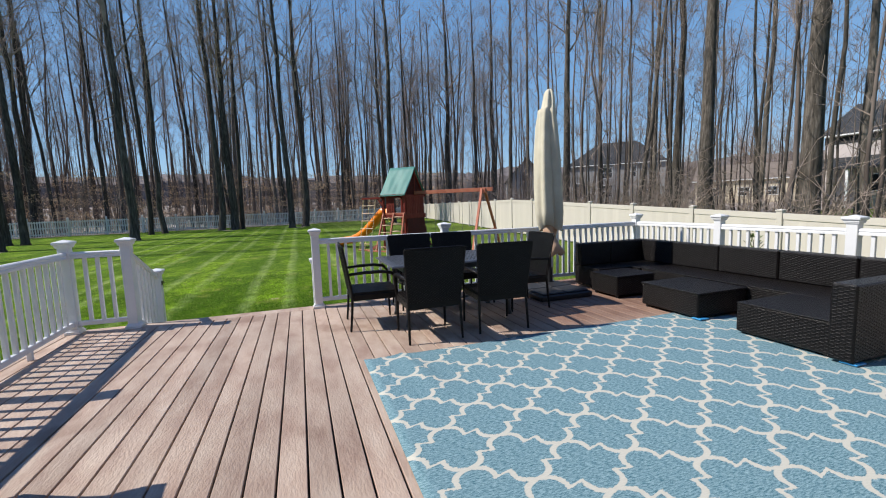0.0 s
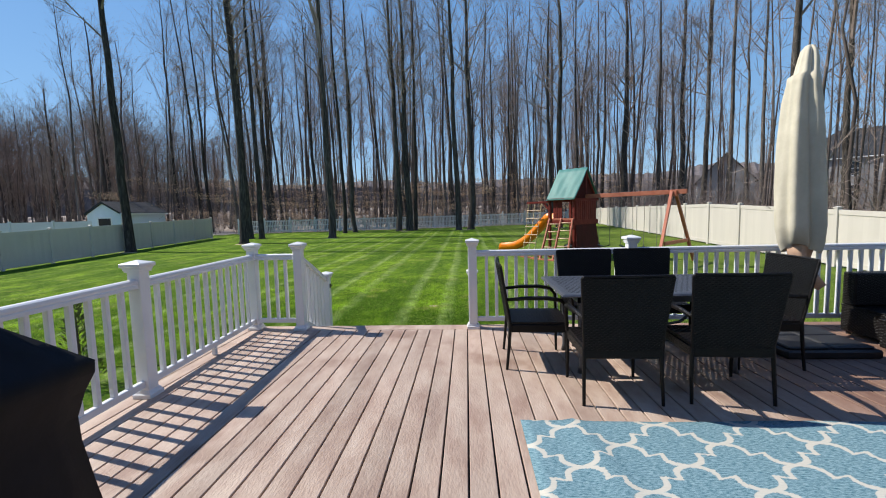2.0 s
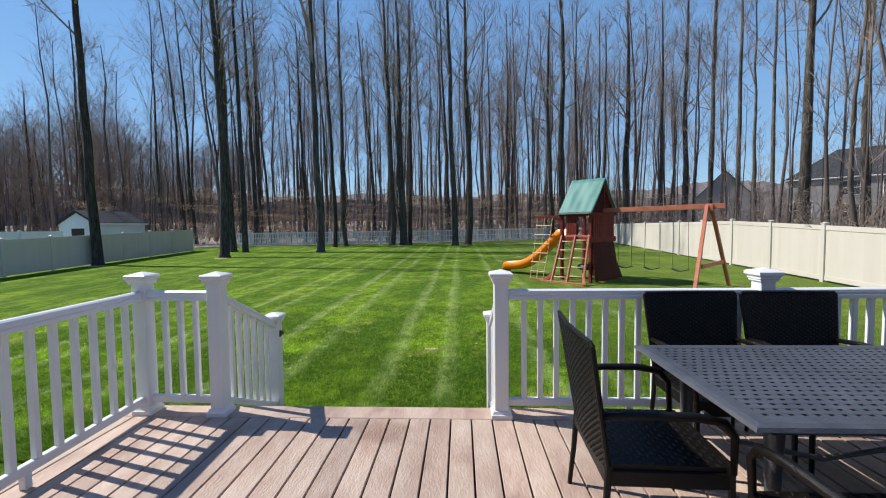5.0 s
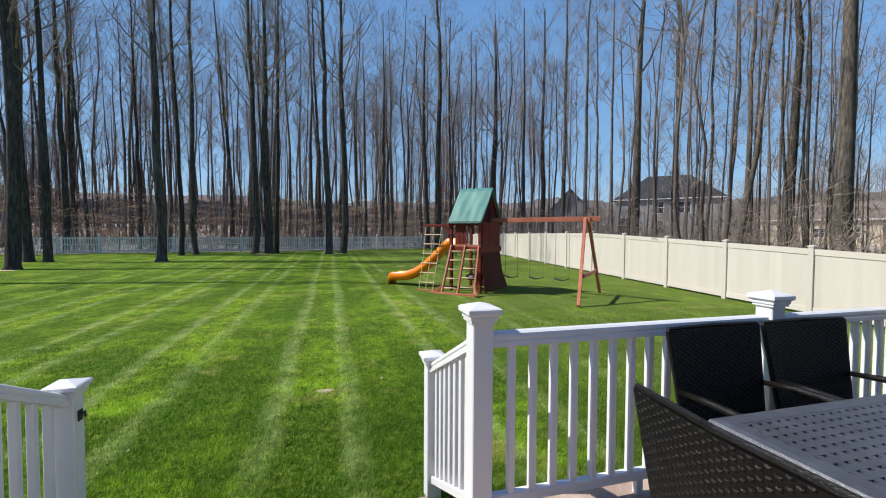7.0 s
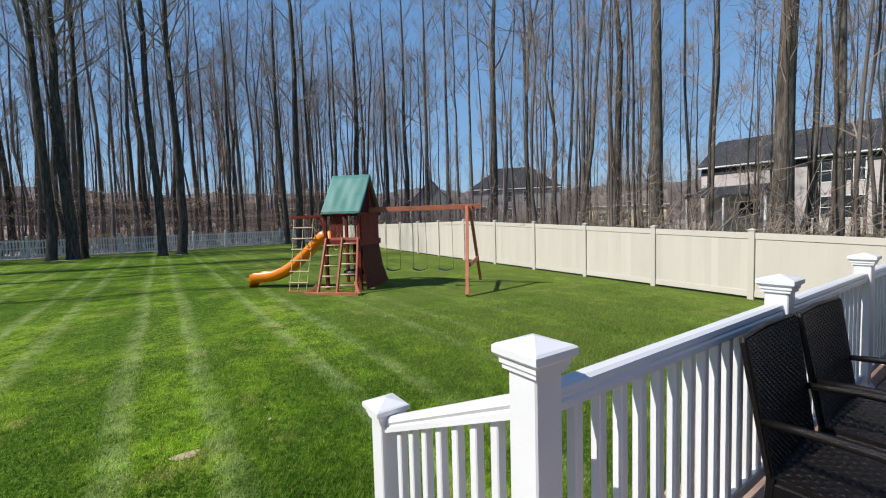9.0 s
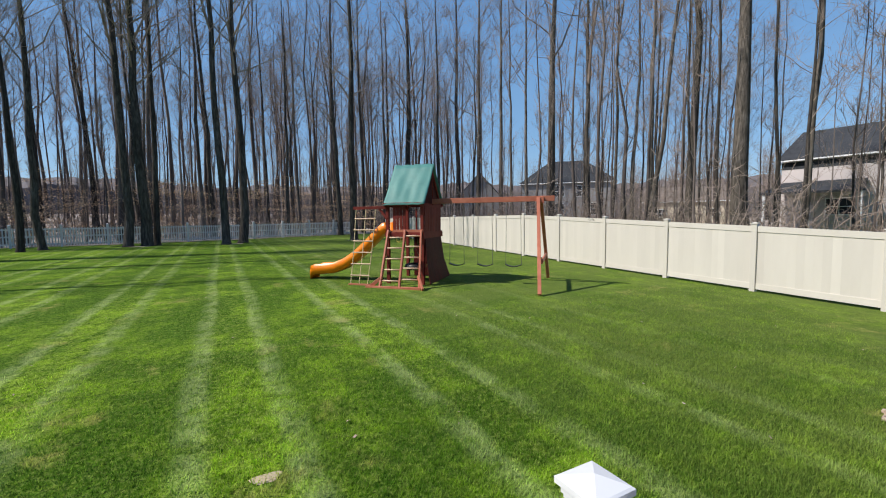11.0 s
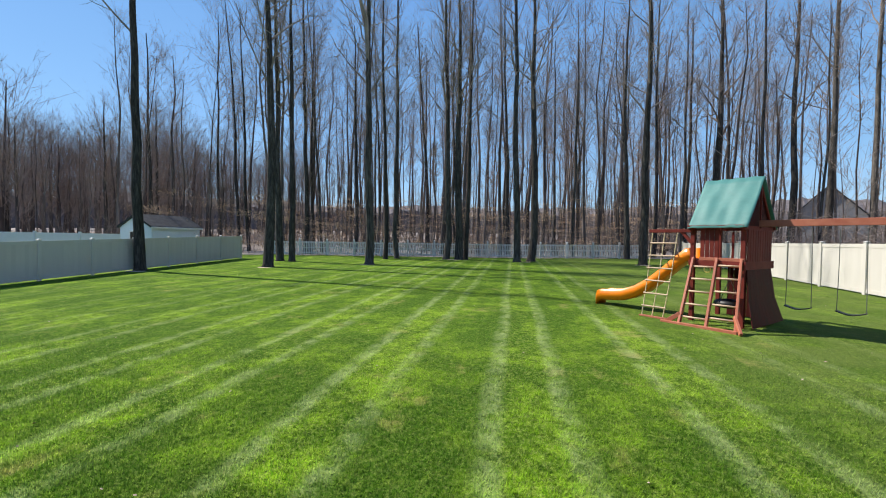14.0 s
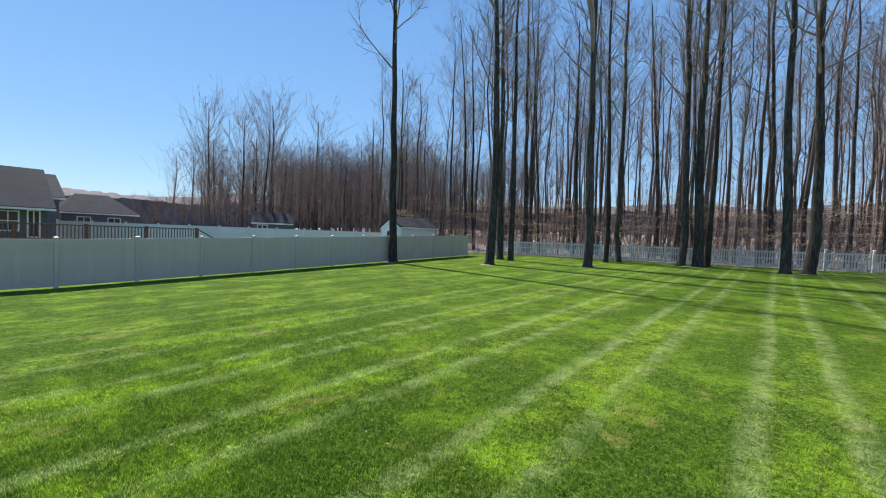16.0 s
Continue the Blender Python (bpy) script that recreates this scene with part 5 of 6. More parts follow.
# ---- trees ----
def tube_np(pts, rad, sides):
    pts, rad = np.asarray(pts, float), np.asarray(rad, float)
    d = np.gradient(pts, axis=0)
    d /= np.linalg.norm(d, axis=1)[:, None] + 1e-9
    ref = np.array([1.0, 0.0, 0.0]) if abs(d[0][0]) < 0.8 else np.array([0.0, 1.0, 0.0])
    u = np.cross(d, ref)
    u /= np.linalg.norm(u, axis=1)[:, None] + 1e-9
    w = np.cross(d, u)
    a = np.arange(sides) * 2 * np.pi / sides
    v = pts[:, None, :] + rad[:, None, None] * (np.cos(a)[None, :, None] * u[:, None, :] + np.sin(a)[None, :, None] * w[:, None, :])
    n = len(pts)
    i, k = np.meshgrid(np.arange(n - 1), np.arange(sides), indexing="ij")
    q = (k + 1) % sides
    f = np.stack([i * sides + k, i * sides + q, (i + 1) * sides + q, (i + 1) * sides + k], -1).reshape(-1, 4)
    return v.reshape(-1, 3), f


def join_np(pieces):
    vs, fs, n = [], [], 0
    for v, f in pieces:
        vs.append(v)
        fs.append(f + n)
        n += len(v)
    return np.concatenate(vs), np.concatenate(fs)


def quads_mesh(name, v, f, mat, smooth=True):
    me = bpy.data.meshes.new(name)
    k = f.shape[1]
    me.vertices.add(len(v))
    me.vertices.foreach_set("co", v.astype(np.float32).ravel())
    me.loops.add(f.size)
    me.loops.foreach_set("vertex_index", f.astype(np.int32).ravel())
    me.polygons.add(len(f))
    me.polygons.foreach_set("loop_start", np.arange(0, f.size, k, dtype=np.int32))
    me.polygons.foreach_set("use_smooth", np.full(len(f), smooth))
    me.update(calc_edges=True)
    me.materials.append(mat)
    return me


def grow(rng, h, r, lean=0.0, lean_dir=0.0, low=0.4, nb=22, twigs=5, fork=False, sides=8):
    """Trunk and branches of a bare forest tree: tall, straight, with steep limbs in its upper part."""
    n = 12
    t = np.linspace(0, 1, n)
    wob = np.cumsum(rng.normal(0, 0.012 * h / n * 3, (n, 2)), axis=0)
    wob[0] = 0
    x = lean * h * t ** 1.2 * np.cos(lean_dir) + wob[:, 0]
    y = lean * h * t ** 1.2 * np.sin(lean_dir) + wob[:, 1]
    pts = np.stack([x, y, t * h - 0.25], 1)
    rad = r * (1.0 - 0.80 * t)
    rad[0] *= 1.75
    pts = np.insert(pts, 1, pts[0] + (pts[1] - pts[0]) * 0.18, axis=0)
    rad = np.insert(rad, 1, r * 1.05)
    trunk = [tube_np(pts, rad, sides)]
    def at(s):
        i = min(int(s * (n - 1)), n - 2)
        k = s * (n - 1) - i
        q = np.stack([x, y, t * h - 0.25], 1)
        return q[i] * (1 - k) + q[i + 1] * k, r * (1 - 0.80 * s)
    limbs = []
    def limb(p, d, L, rr, depth):
        m = 4 if depth == 0 else 3
        q, dd = [p], d / np.linalg.norm(d)
        for _ in range(m):
            dd = dd + rng.normal(0, 0.13, 3) + np.array([0, 0, 0.10])
            dd /= np.linalg.norm(dd)
            q.append(q[-1] + dd * L / m)
        q = np.array(q)
        limbs.append(tube_np(q, np.linspace(rr, max(rr * 0.18, 0.004), m + 1), 5 if depth == 0 else 3))
        if depth < 2:
            for _ in range(twigs if depth == 0 else max(2, twigs - 2)):
                s = rng.uniform(0.25, 0.98)
                i = min(int(s * m), m - 1)
                pp = q[i] + (q[i + 1] - q[i]) * (s * m - i)
                e = (q[i + 1] - q[i]) / np.linalg.norm(q[i + 1] - q[i]) + rng.normal(0, 0.55, 3)
                limb(pp, e, L * rng.uniform(0.3, 0.55), rr * 0.45 * (1.1 - s * 0.5), depth + 1)
    for k in range(nb):
        s = low + (0.98 - low) * ((k + rng.uniform(0, 1)) / nb)
        p, rr = at(s)
        az, el = rng.uniform(0, 2 * np.pi), rng.uniform(0.55, 1.15)
        d = np.array([np.cos(az) * np.cos(el), np.sin(az) * np.cos(el), np.sin(el)])
        L = h * (0.10 + 0.18 * (1 - s)) * rng.uniform(0.6, 1.2)
        limb(p, d, L, max(0.012, rr * rng.uniform(0.25, 0.45)), 0)
    if fork:
        for sgn in (-1, 1):
            p, rr = at(0.50)
            limb(p, np.array([0.13 * sgn, 0.05 * sgn, 1.0]), h * 0.45, rr * 0.85, 0)
    lv = join_np(limbs)
    n2 = 600
    top = lv[0][rng.integers(0, len(lv[0]), n2)]
    d = np.stack([rng.normal(0, 0.6, n2), rng.normal(0, 0.6, n2), rng.uniform(0.2, 1.3, n2)], 1)
    d /= np.linalg.norm(d, axis=1)[:, None]
    L2 = rng.uniform(0.02, 0.065, n2)[:, None] * h
    wd = np.cross(d, rng.normal(0, 1, (n2, 3)))
    wd *= 0.0075 / (np.linalg.norm(wd, axis=1)[:, None] + 1e-9)
    v2 = np.stack([top - wd, top + wd, top + d * L2 + wd * 0.3, top + d * L2 - wd * 0.3], 1).reshape(-1, 3)
    limbs.append((v2, np.arange(n2 * 4).reshape(-1, 4)))
    return join_np(trunk), join_np(limbs)


tree_rng = np.random.default_rng(7)


def tree(x, y, r, lean=0.0, side=0.0, h=None, low=0.42, fork=False, nb=20, z=None, label="tall bare woodland tree with a straight grey trunk", dense=5, skin=None):
    h = h or tree_rng.uniform(23, 28)
    z = lawn_z(x, y) if z is None else z
    t = thing("tree", label, "tree", "bare trees", m=pose(x, y, z))
    tr, br = grow(tree_rng, h, r, lean, side, low, nb, dense, fork, 10)
    part("trunk", quads_mesh("trunk", *tr, skin or bark), None, t)
    part("crown", quads_mesh("crown", *br, twig, False), None, t, "bare leafless branches")


LEFT, RIGHT = math.pi, 0.0
on_lawn = "tall bare tree standing on the lawn, its trunk flared"
tree(-20.7, 25.2, 0.27, 0.03, LEFT, 26, 0.50, label="lone bare tree leaning slightly beside the fence", nb=13)
tree(-15.2, 28.5, 0.30, 0.04, LEFT, label=on_lawn)
tree(-17.3, 33.3, 0.27, 0.045, LEFT, label=on_lawn)
tree(-16.2, 33.0, 0.22, 0.02, LEFT, label=on_lawn)
tree(-9.95, 31.7, 0.27, 0.02, LEFT, label=on_lawn, fork=True)
tree(-10.6, 37.2, 0.18, 0.02, LEFT, label=on_lawn)
tree(-9.9, 38.2, 0.20, 0.01, LEFT, label=on_lawn)
tree(-5.9, 38.4, 0.27, 0.035, LEFT, label=on_lawn)
tree(-4.9, 38.6, 0.33, 0.005, LEFT, label=on_lawn)
tree(-4.4, 39.0, 0.20, -0.01, LEFT, label=on_lawn)
tree(-0.3, 37.0, 0.27, 0.02, LEFT, label=on_lawn)
tree(0.75, 38.2, 0.31, 0.0, LEFT, label=on_lawn)
tree(8.2, 35.9, 0.28, 0.01, LEFT, label=on_lawn)
by_fence = "bare tree with pale bark beyond the cream fence"
for x, y, r, ln in ((19.0, 10.2, 0.37, 0.05), (21.0, 15.8, 0.37, 0.02), (22.3, 19.4, 0.25, 0.0), (20.7, 20.4, 0.15, 0.13), (21.9, 14.1, 0.14, 0.0), (22.4, 30.5, 0.37, 0.0), (27.2, 28.3, 0.14, 0.0), (28.1, 27.3, 0.17, 0.0), (25.5, 24.0, 0.19, 0.03), (22.7, 11.7, 0.11, 0.02)):
    tree(x, y, r, ln, RIGHT, low=0.5, label=by_fence, nb=14, skin=bark_pale)
tree(24.5, 28.4, 0.23, 0.0, RIGHT, fork=True, low=0.5, label=by_fence, nb=14, skin=bark_pale)
for x, y, r, ln in ((25.0, 10.7, 0.10, 0.02), (19.2, 8.7, 0.15, 0.06), (22.9, 37.8, 0.22, 0.0), (25.2, 38.6, 0.17, 0.0), (23.7, 34.7, 0.18, 0.0), (23.4, 42.3, 0.27, 0.0), (28.8, 12.0, 0.13, 0.0), (27.0, 10.7, 0.09, 0.03), (25.3, 16.3, 0.10, -0.06), (18.5, 2.0, 0.25, 0.02), (24.0, 4.0, 0.2, 0.0), (21.0, -1.5, 0.28, 0.0), (29.0, 0.5, 0.22, 0.02)):
    tree(x, y, r, ln, RIGHT, low=0.5, label=by_fence, nb=14, skin=bark_pale)
thin = "slim young bare tree between the fence and the houses"
slim = np.random.default_rng(31)
for k in range(26):
    tree(float(slim.uniform(15, 40)), float(slim.uniform(8, 34)), float(slim.uniform(0.05, 0.11)), float(slim.uniform(-0.04, 0.08)), RIGHT, float(slim.uniform(12, 22)), 0.35, nb=14, label=thin)
edge = "bare trunk at the edge of the woods behind the picket fence"
for x, y, r, ln in ((18.1, 48.4, 0.40, 0.0), (9.4, 44.6, 0.25, 0.0), (17.2, 52.2, 0.24, 0.0), (23.6, 46.5, 0.32, 0.0), (21.6, 47.8, 0.22, 0.0), (24.1, 43.8, 0.18, 0.0), (-20.3, 42.8, 0.25, 0.05), (-19.9, 45.3, 0.15, 0.05), (-22.0, 47.5, 0.18, 0.0), (-13.8, 51.9, 0.21, 0.03), (-9.9, 50.8, 0.24, 0.03), (3.9, 53.5, 0.20, 0.0)):
    tree(x, y, r, ln, LEFT, label=edge)
for x, y, r, ln in ((-1.2, 49.7, 0.24, 0.02), (-28.8, 44.5, 0.18, 0.04), (-26.9, 43.5, 0.18, 0.05), (7.1, 57.2, 0.18, 0.0), (-34.6, 49.2, 0.19, 0.0), (-23.2, 49.3, 0.23, 0.0), (-41.8, 46.9, 0.24, 0.0), (13.0, 49.0, 0.20, 0.0), (-16.6, 46.0, 0.2, 0.02), (-6.5, 47.5, 0.16, 0.0), (5.2, 47.8, 0.17, 0.0), (14.6, 46.6, 0.16, 0.0)):
    tree(x, y, r, ln, LEFT, label=edge)
round_top = "bare tree with a rounded fan of fine branches"
for x, y, h in ((-48.5, 47.4, 17), (-44.5, 50.5, 18), (-66.9, 41.3, 16), (-63.6, 36.8, 16), (-59.0, 44.7, 15)):
    tree(x, y, 0.24, 0, 0, h, 0.2, nb=34, label=round_top, dense=6)


def ribbons(rng, a, b, w0, w1):
    """Flat tapering strips from points a to points b, turned at random about their length."""
    d = b - a
    s = np.cross(d, rng.normal(0, 1, a.shape))
    s /= np.linalg.norm(s, axis=1)[:, None] + 1e-9
    v = np.stack([a - s * w0[:, None], a + s * w0[:, None], b + s * w1[:, None], b - s * w1[:, None]], 1).reshape(-1, 3)
    return v, np.arange(len(a) * 4).reshape(-1, 4)


def lean_tree(rng, h, r, low, branches, spread, twigs, rise=(0.8, 1.25), oval=False):
    """A slim bare tree for the depth of the wood: trunk, kinked branches, side shoots and fine twigs."""
    n = 6
    t = np.linspace(0, 1, n)
    path = np.stack([np.cumsum(rng.normal(0, 0.010 * h, n)), np.cumsum(rng.normal(0, 0.010 * h, n)), t * h - 0.2], 1)
    path[:, :2] -= path[0, :2]
    rad = r * (1 - 0.82 * t)
    rad[0] *= 1.3
    stem = tube_np(path, rad, 5)
    pieces = []
    s = low + (0.99 - low) * rng.uniform(0, 1, branches) ** (0.9 if oval else 0.75)
    base = np.stack([np.interp(s, t, path[:, k]) for k in range(3)], 1)
    az, el = rng.uniform(0, 2 * np.pi, branches), rng.uniform(*rise, branches)
    u = (s - low) / (1 - low)
    L = spread * h * ((0.45 + 0.9 * np.sin(np.pi * np.clip(u * 0.85 + 0.12, 0, 1))) if oval else (1.15 - 0.6 * u)) * rng.uniform(0.6, 1.2, branches)
    out = np.stack([np.cos(az) * np.cos(el), np.sin(az) * np.cos(el), np.sin(el)], 1)
    mid = base + out * (L * 0.5)[:, None]
    end = mid + (out + np.array([0, 0, 0.45]) + rng.normal(0, 0.16, out.shape)) * (L * 0.48)[:, None]
    wr = np.maximum(0.016, r * (1 - 0.8 * s) * 0.36)
    pieces += [ribbons(rng, base, mid, wr, wr * 0.7), ribbons(rng, mid, end, wr * 0.7, wr * 0.3)]
    m = branches * 4
    k, q = rng.integers(0, branches, m), rng.uniform(0.2, 1.0, m)[:, None]
    st = np.where(q < 0.5, base[k] + (mid - base)[k] * q * 2, mid[k] + (end - mid)[k] * (q * 2 - 1))
    d = (end - base)[k] / (np.linalg.norm((end - base)[k], axis=1)[:, None] + 1e-9) + rng.normal(0, 0.5, (m, 3)) + np.array([0, 0, 0.25])
    tip = st + d * (L[k] * rng.uniform(0.18, 0.42, m))[:, None]
    pieces.append(ribbons(rng, st, tip, wr[k] * 0.42, wr[k] * 0.2))
    k2, q2 = rng.integers(0, m, twigs), rng.uniform(0.2, 1.0, twigs)[:, None]
    st2 = st[k2] + (tip - st)[k2] * q2
    d2 = (tip - st)[k2] / (np.linalg.norm((tip - st)[k2], axis=1)[:, None] + 1e-9) + rng.normal(0, 0.5, (twigs, 3)) + np.array([0, 0, 0.3])
    pieces.append(ribbons(rng, st2, st2 + d2 * rng.uniform(0.4, 1.2, twigs)[:, None] * h / 24, np.full(twigs, 0.0085), np.full(twigs, 0.005)))
    return stem, join_np(pieces)


def far_woods():
    """Hundreds of thin bare trees, joined, from two dozen grown ones."""
    rng = np.random.default_rng(21)
    tall = [lean_tree(rng, 25, rng.uniform(0.11, 0.21), rng.uniform(0.25, 0.45), 28, 0.13, 260) for _ in range(14)]
    broad = [lean_tree(rng, 17, 0.21, 0.22, 46, 0.24, 620, (0.75, 1.25), True) for _ in range(8)]
    pole = [lean_tree(rng, 14, rng.uniform(0.05, 0.08), 0.2, 16, 0.11, 110) for _ in range(8)]
    spots = []
    while len(spots) < 330:
        x = rng.uniform(-75, 36)
        y = fence_back_y(x) + 2.5 + 62 * rng.uniform() ** 1.15
        spots.append((x, y, rng.uniform(0.75, 1.15) * min(1.0, 1 - 0.009 * max(0.0, -26 - x)), tall if x > -44 else broad))
    while len(spots) < 350:
        spots.append((rng.uniform(14, 45), rng.uniform(42, 78), rng.uniform(0.7, 1.1), tall))
    while len(spots) < 465:
        x, y = rng.uniform(-125, -50), rng.uniform(24, 92)
        if math.atan2(y - 6, -x) < 0.30:
            continue
        spots.append((x, y, rng.uniform(0.80, 1.1), broad))
    while len(spots) < 575:
        spots.append((rng.uniform(74, 140), rng.uniform(-10, 110), rng.uniform(0.55, 1.0), broad))
    while len(spots) < 635:
        a = rng.uniform(2.78, 3.2)
        spots.append((135 * math.cos(a), 6 + 135 * math.sin(a), rng.uniform(0.35, 0.55), broad))
    while len(spots) < 1135:
        x = rng.uniform(-70, 34)
        spots.append((x, fence_back_y(x) + 1.5 + 55 * rng.uniform() ** 1.3, rng.uniform(0.3, 0.9), pole))
    while len(spots) < 1225:
        y = rng.uniform(4, 42)
        spots.append((fence_right_x(y) + rng.uniform(3, 32), y, rng.uniform(0.5, 1.3), pole))
    stems, boughs = [], []
    for x, y, s, kind in spots:
        one = kind[rng.integers(len(kind))]
        a = rng.uniform(0, 2 * np.pi)
        c, sn = np.cos(a), np.sin(a)
        wide = rng.uniform(0.85, 1.3)
        R = np.array([[c, -sn, 0], [sn, c, 0], [0, 0, 1]])
        z = lawn_z(x, y) + 0.012 * max(0, y - 60) + 0.01 * max(0, x - 60)
        for (v, f), store in zip(one, (stems, boughs)):
            store.append(((v * np.array([s * wide, s * wide, s])) @ R.T + np.array([x, y, z]), f))
    ob = new("woodland_trunks", quads_mesh("woodland_trunks", *join_np(stems), bark_far, True))
    tagged(ob, "dense wood of thin dark grey-brown trunks", "woods", kind="stuff")
    ob = new("woodland_branches", quads_mesh("woodland_branches", *join_np(boughs), twig, False))
    tagged(ob, "bare grey-brown branches and twigs of the wood", "woods", kind="stuff")


far_woods()


def undergrowth():
    rng = np.random.default_rng(5)
    pieces = []
    for _ in range(1000):
        zone = rng.uniform()
        if zone < 0.55:
            x = rng.uniform(-45, 22)
            y = fence_back_y(x) + rng.uniform(1, 22) ** 1.0
        else:
            y = rng.uniform(6, 46)
            x = fence_right_x(y) + rng.uniform(1.5, 16)
        h = rng.uniform(1.2, 4.2)
        base = np.array([x, y, lawn_z(x, y) - 0.05])
        for _ in range(rng.integers(2, 5)):
            d = np.array([rng.normal(0, 0.35), rng.normal(0, 0.35), 1.0])
            pts = [base]
            for _ in range(4):
                d = d + rng.normal(0, 0.18, 3)
                d[2] = max(d[2], 0.3)
                pts.append(pts[-1] + d / np.linalg.norm(d) * h / 4)
            pts = np.array(pts)
            pieces.append(tube_np(pts, np.linspace(0.024, 0.006, 5), 3))
            for _ in range(5):
                i = rng.integers(1, 5)
                e = np.array([rng.normal(0, 1), rng.normal(0, 1), rng.uniform(0, 0.9)])
                e /= np.linalg.norm(e)
                L = rng.uniform(0.3, 1.0)
                pieces.append(tube_np(np.array([pts[i], pts[i] + e * L * 0.5, pts[i] + e * L + np.array([0, 0, 0.08])]), [0.011, 0.008, 0.004], 3))
    ob = new("undergrowth", quads_mesh("undergrowth", *join_np(pieces), twig, False))
    tagged(ob, "tangle of thin bare brushwood under the trees", "undergrowth", kind="stuff")
    # dry leaves still hanging on young beeches
    n = 52000
    cl = rng.uniform(0, 1, (420, 3))
    cx = cl[:, 0] * 60 - 36
    cy = fence_back_y(cx) + 2 + cl[:, 1] ** 1.4 * 22
    cz = 0.7 + cl[:, 2] ** 1.4 * 5.0
    k = rng.integers(0, 420, n)
    c = np.stack([cx[k], cy[k], cz[k]], 1) + rng.normal(0, 1, (n, 3)) * np.array([1.0, 0.9, 0.11])
    a, b = rng.normal(0, 1, (n, 3)), rng.normal(0, 1, (n, 3))
    a /= np.linalg.norm(a, axis=1)[:, None]
    b -= a * (a * b).sum(1)[:, None]
    b /= np.linalg.norm(b, axis=1)[:, None]
    s = rng.uniform(0.04, 0.08, n)[:, None]
    v = np.stack([c - a * s, c + b * s * 0.5, c + a * s, c - b * s * 0.5], 1).reshape(-1, 3)
    f = np.arange(n * 4).reshape(-1, 4)
    ob = new("dry_leaves", quads_mesh("dry_leaves", v, f, dry_leaf, False))
    tagged(ob, "sparse tan beech leaves hanging in the undergrowth", "leaves", kind="stuff")


undergrowth()


def far_ridge():
    """The wooded rise that closes the distance."""
    rng = np.random.default_rng(3)
    vs, fs = [], []
    n = 620
    for i in range(n + 1):
        a = math.radians(-40 + 260 * i / n)
        rise = 1.0 + 0.26 * min(1.0, max(0.0, (math.radians(160) - a) / 0.3))
        for R, h in ((150, -1), (156, 8.5 + 1.5 * noise.noise((i * 0.06, 1, 0)) + 0.6 * rng.uniform()), (175, 11.5 + 2.0 * noise.noise((i * 0.04, 5, 0)) + 0.7 * rng.uniform()), (176, -1)):
            vs.append((R * math.cos(a), R * math.sin(a), h * rise if h > 0 else h))
    for i in range(n):
        for k in range(3):
            fs.append((i * 4 + k, (i + 1) * 4 + k, (i + 1) * 4 + k + 1, i * 4 + k + 1))
    me = bpy.data.meshes.new("backdrop")
    me.from_pydata(vs, [], fs)
    me.materials.append(ridge_brown)
    tagged(new("backdrop", me), "brown-grey wooded ridge on the horizon", "hill", kind="structure")


far_ridge()


# ---- shrubs, stones, grass ----
def shrub(x, y, h, w, label, z=None):
    rng = np.random.default_rng(int(abs(x * 131 + y * 17)))
    z = lawn_z(x, y) if z is None else z
    t = thing("shrub", label, "shrub", "young evergreens", m=pose(x, y, z))
    part("stem", Shape().tube([(0, 0, -0.05), (0.01, 0, h * 0.5), (0, 0.01, h * 0.9)], [0.02, 0.014, 0.005], 6), bark, t)
    n = 420
    u = rng.uniform(0, 1, n) ** 1.3
    rad = w * (1 - u) ** 0.7 * (0.35 + 0.75 * rng.uniform(0, 1, n))
    a = rng.uniform(0, 2 * np.pi, n)
    c = np.stack([rad * np.cos(a), rad * np.sin(a), 0.06 + u * h], 1)
    d = np.stack([np.cos(a) * 0.7, np.sin(a) * 0.7, np.full(n, 0.9)], 1) + rng.normal(0, 0.35, (n, 3))
    d /= np.linalg.norm(d, axis=1)[:, None]
    s = np.cross(d, rng.normal(0, 1, (n, 3)))
    s /= np.linalg.norm(s, axis=1)[:, None]
    L, wd = rng.uniform(0.05, 0.11, n)[:, None], 0.012
    v = np.stack([c, c + d * L * 0.5 + s * wd, c + d * L, c + d * L * 0.5 - s * wd], 1).reshape(-1, 3)
    part("foliage", quads_mesh("foliage", v, np.arange(n * 4).reshape(-1, 4), evergreen, False), None, t, "fine dark green sprays")


shrub(-4.25, 5.1, 0.95, 0.20, "small slim evergreen shrub in the lawn by the railing")
shrub(7.6, 4.6, 1.2, 0.22, "young slim evergreen shrub beyond the railing")
shrub(7.6, 2.2, 1.3, 0.25, "young slim evergreen shrub beyond the railing")


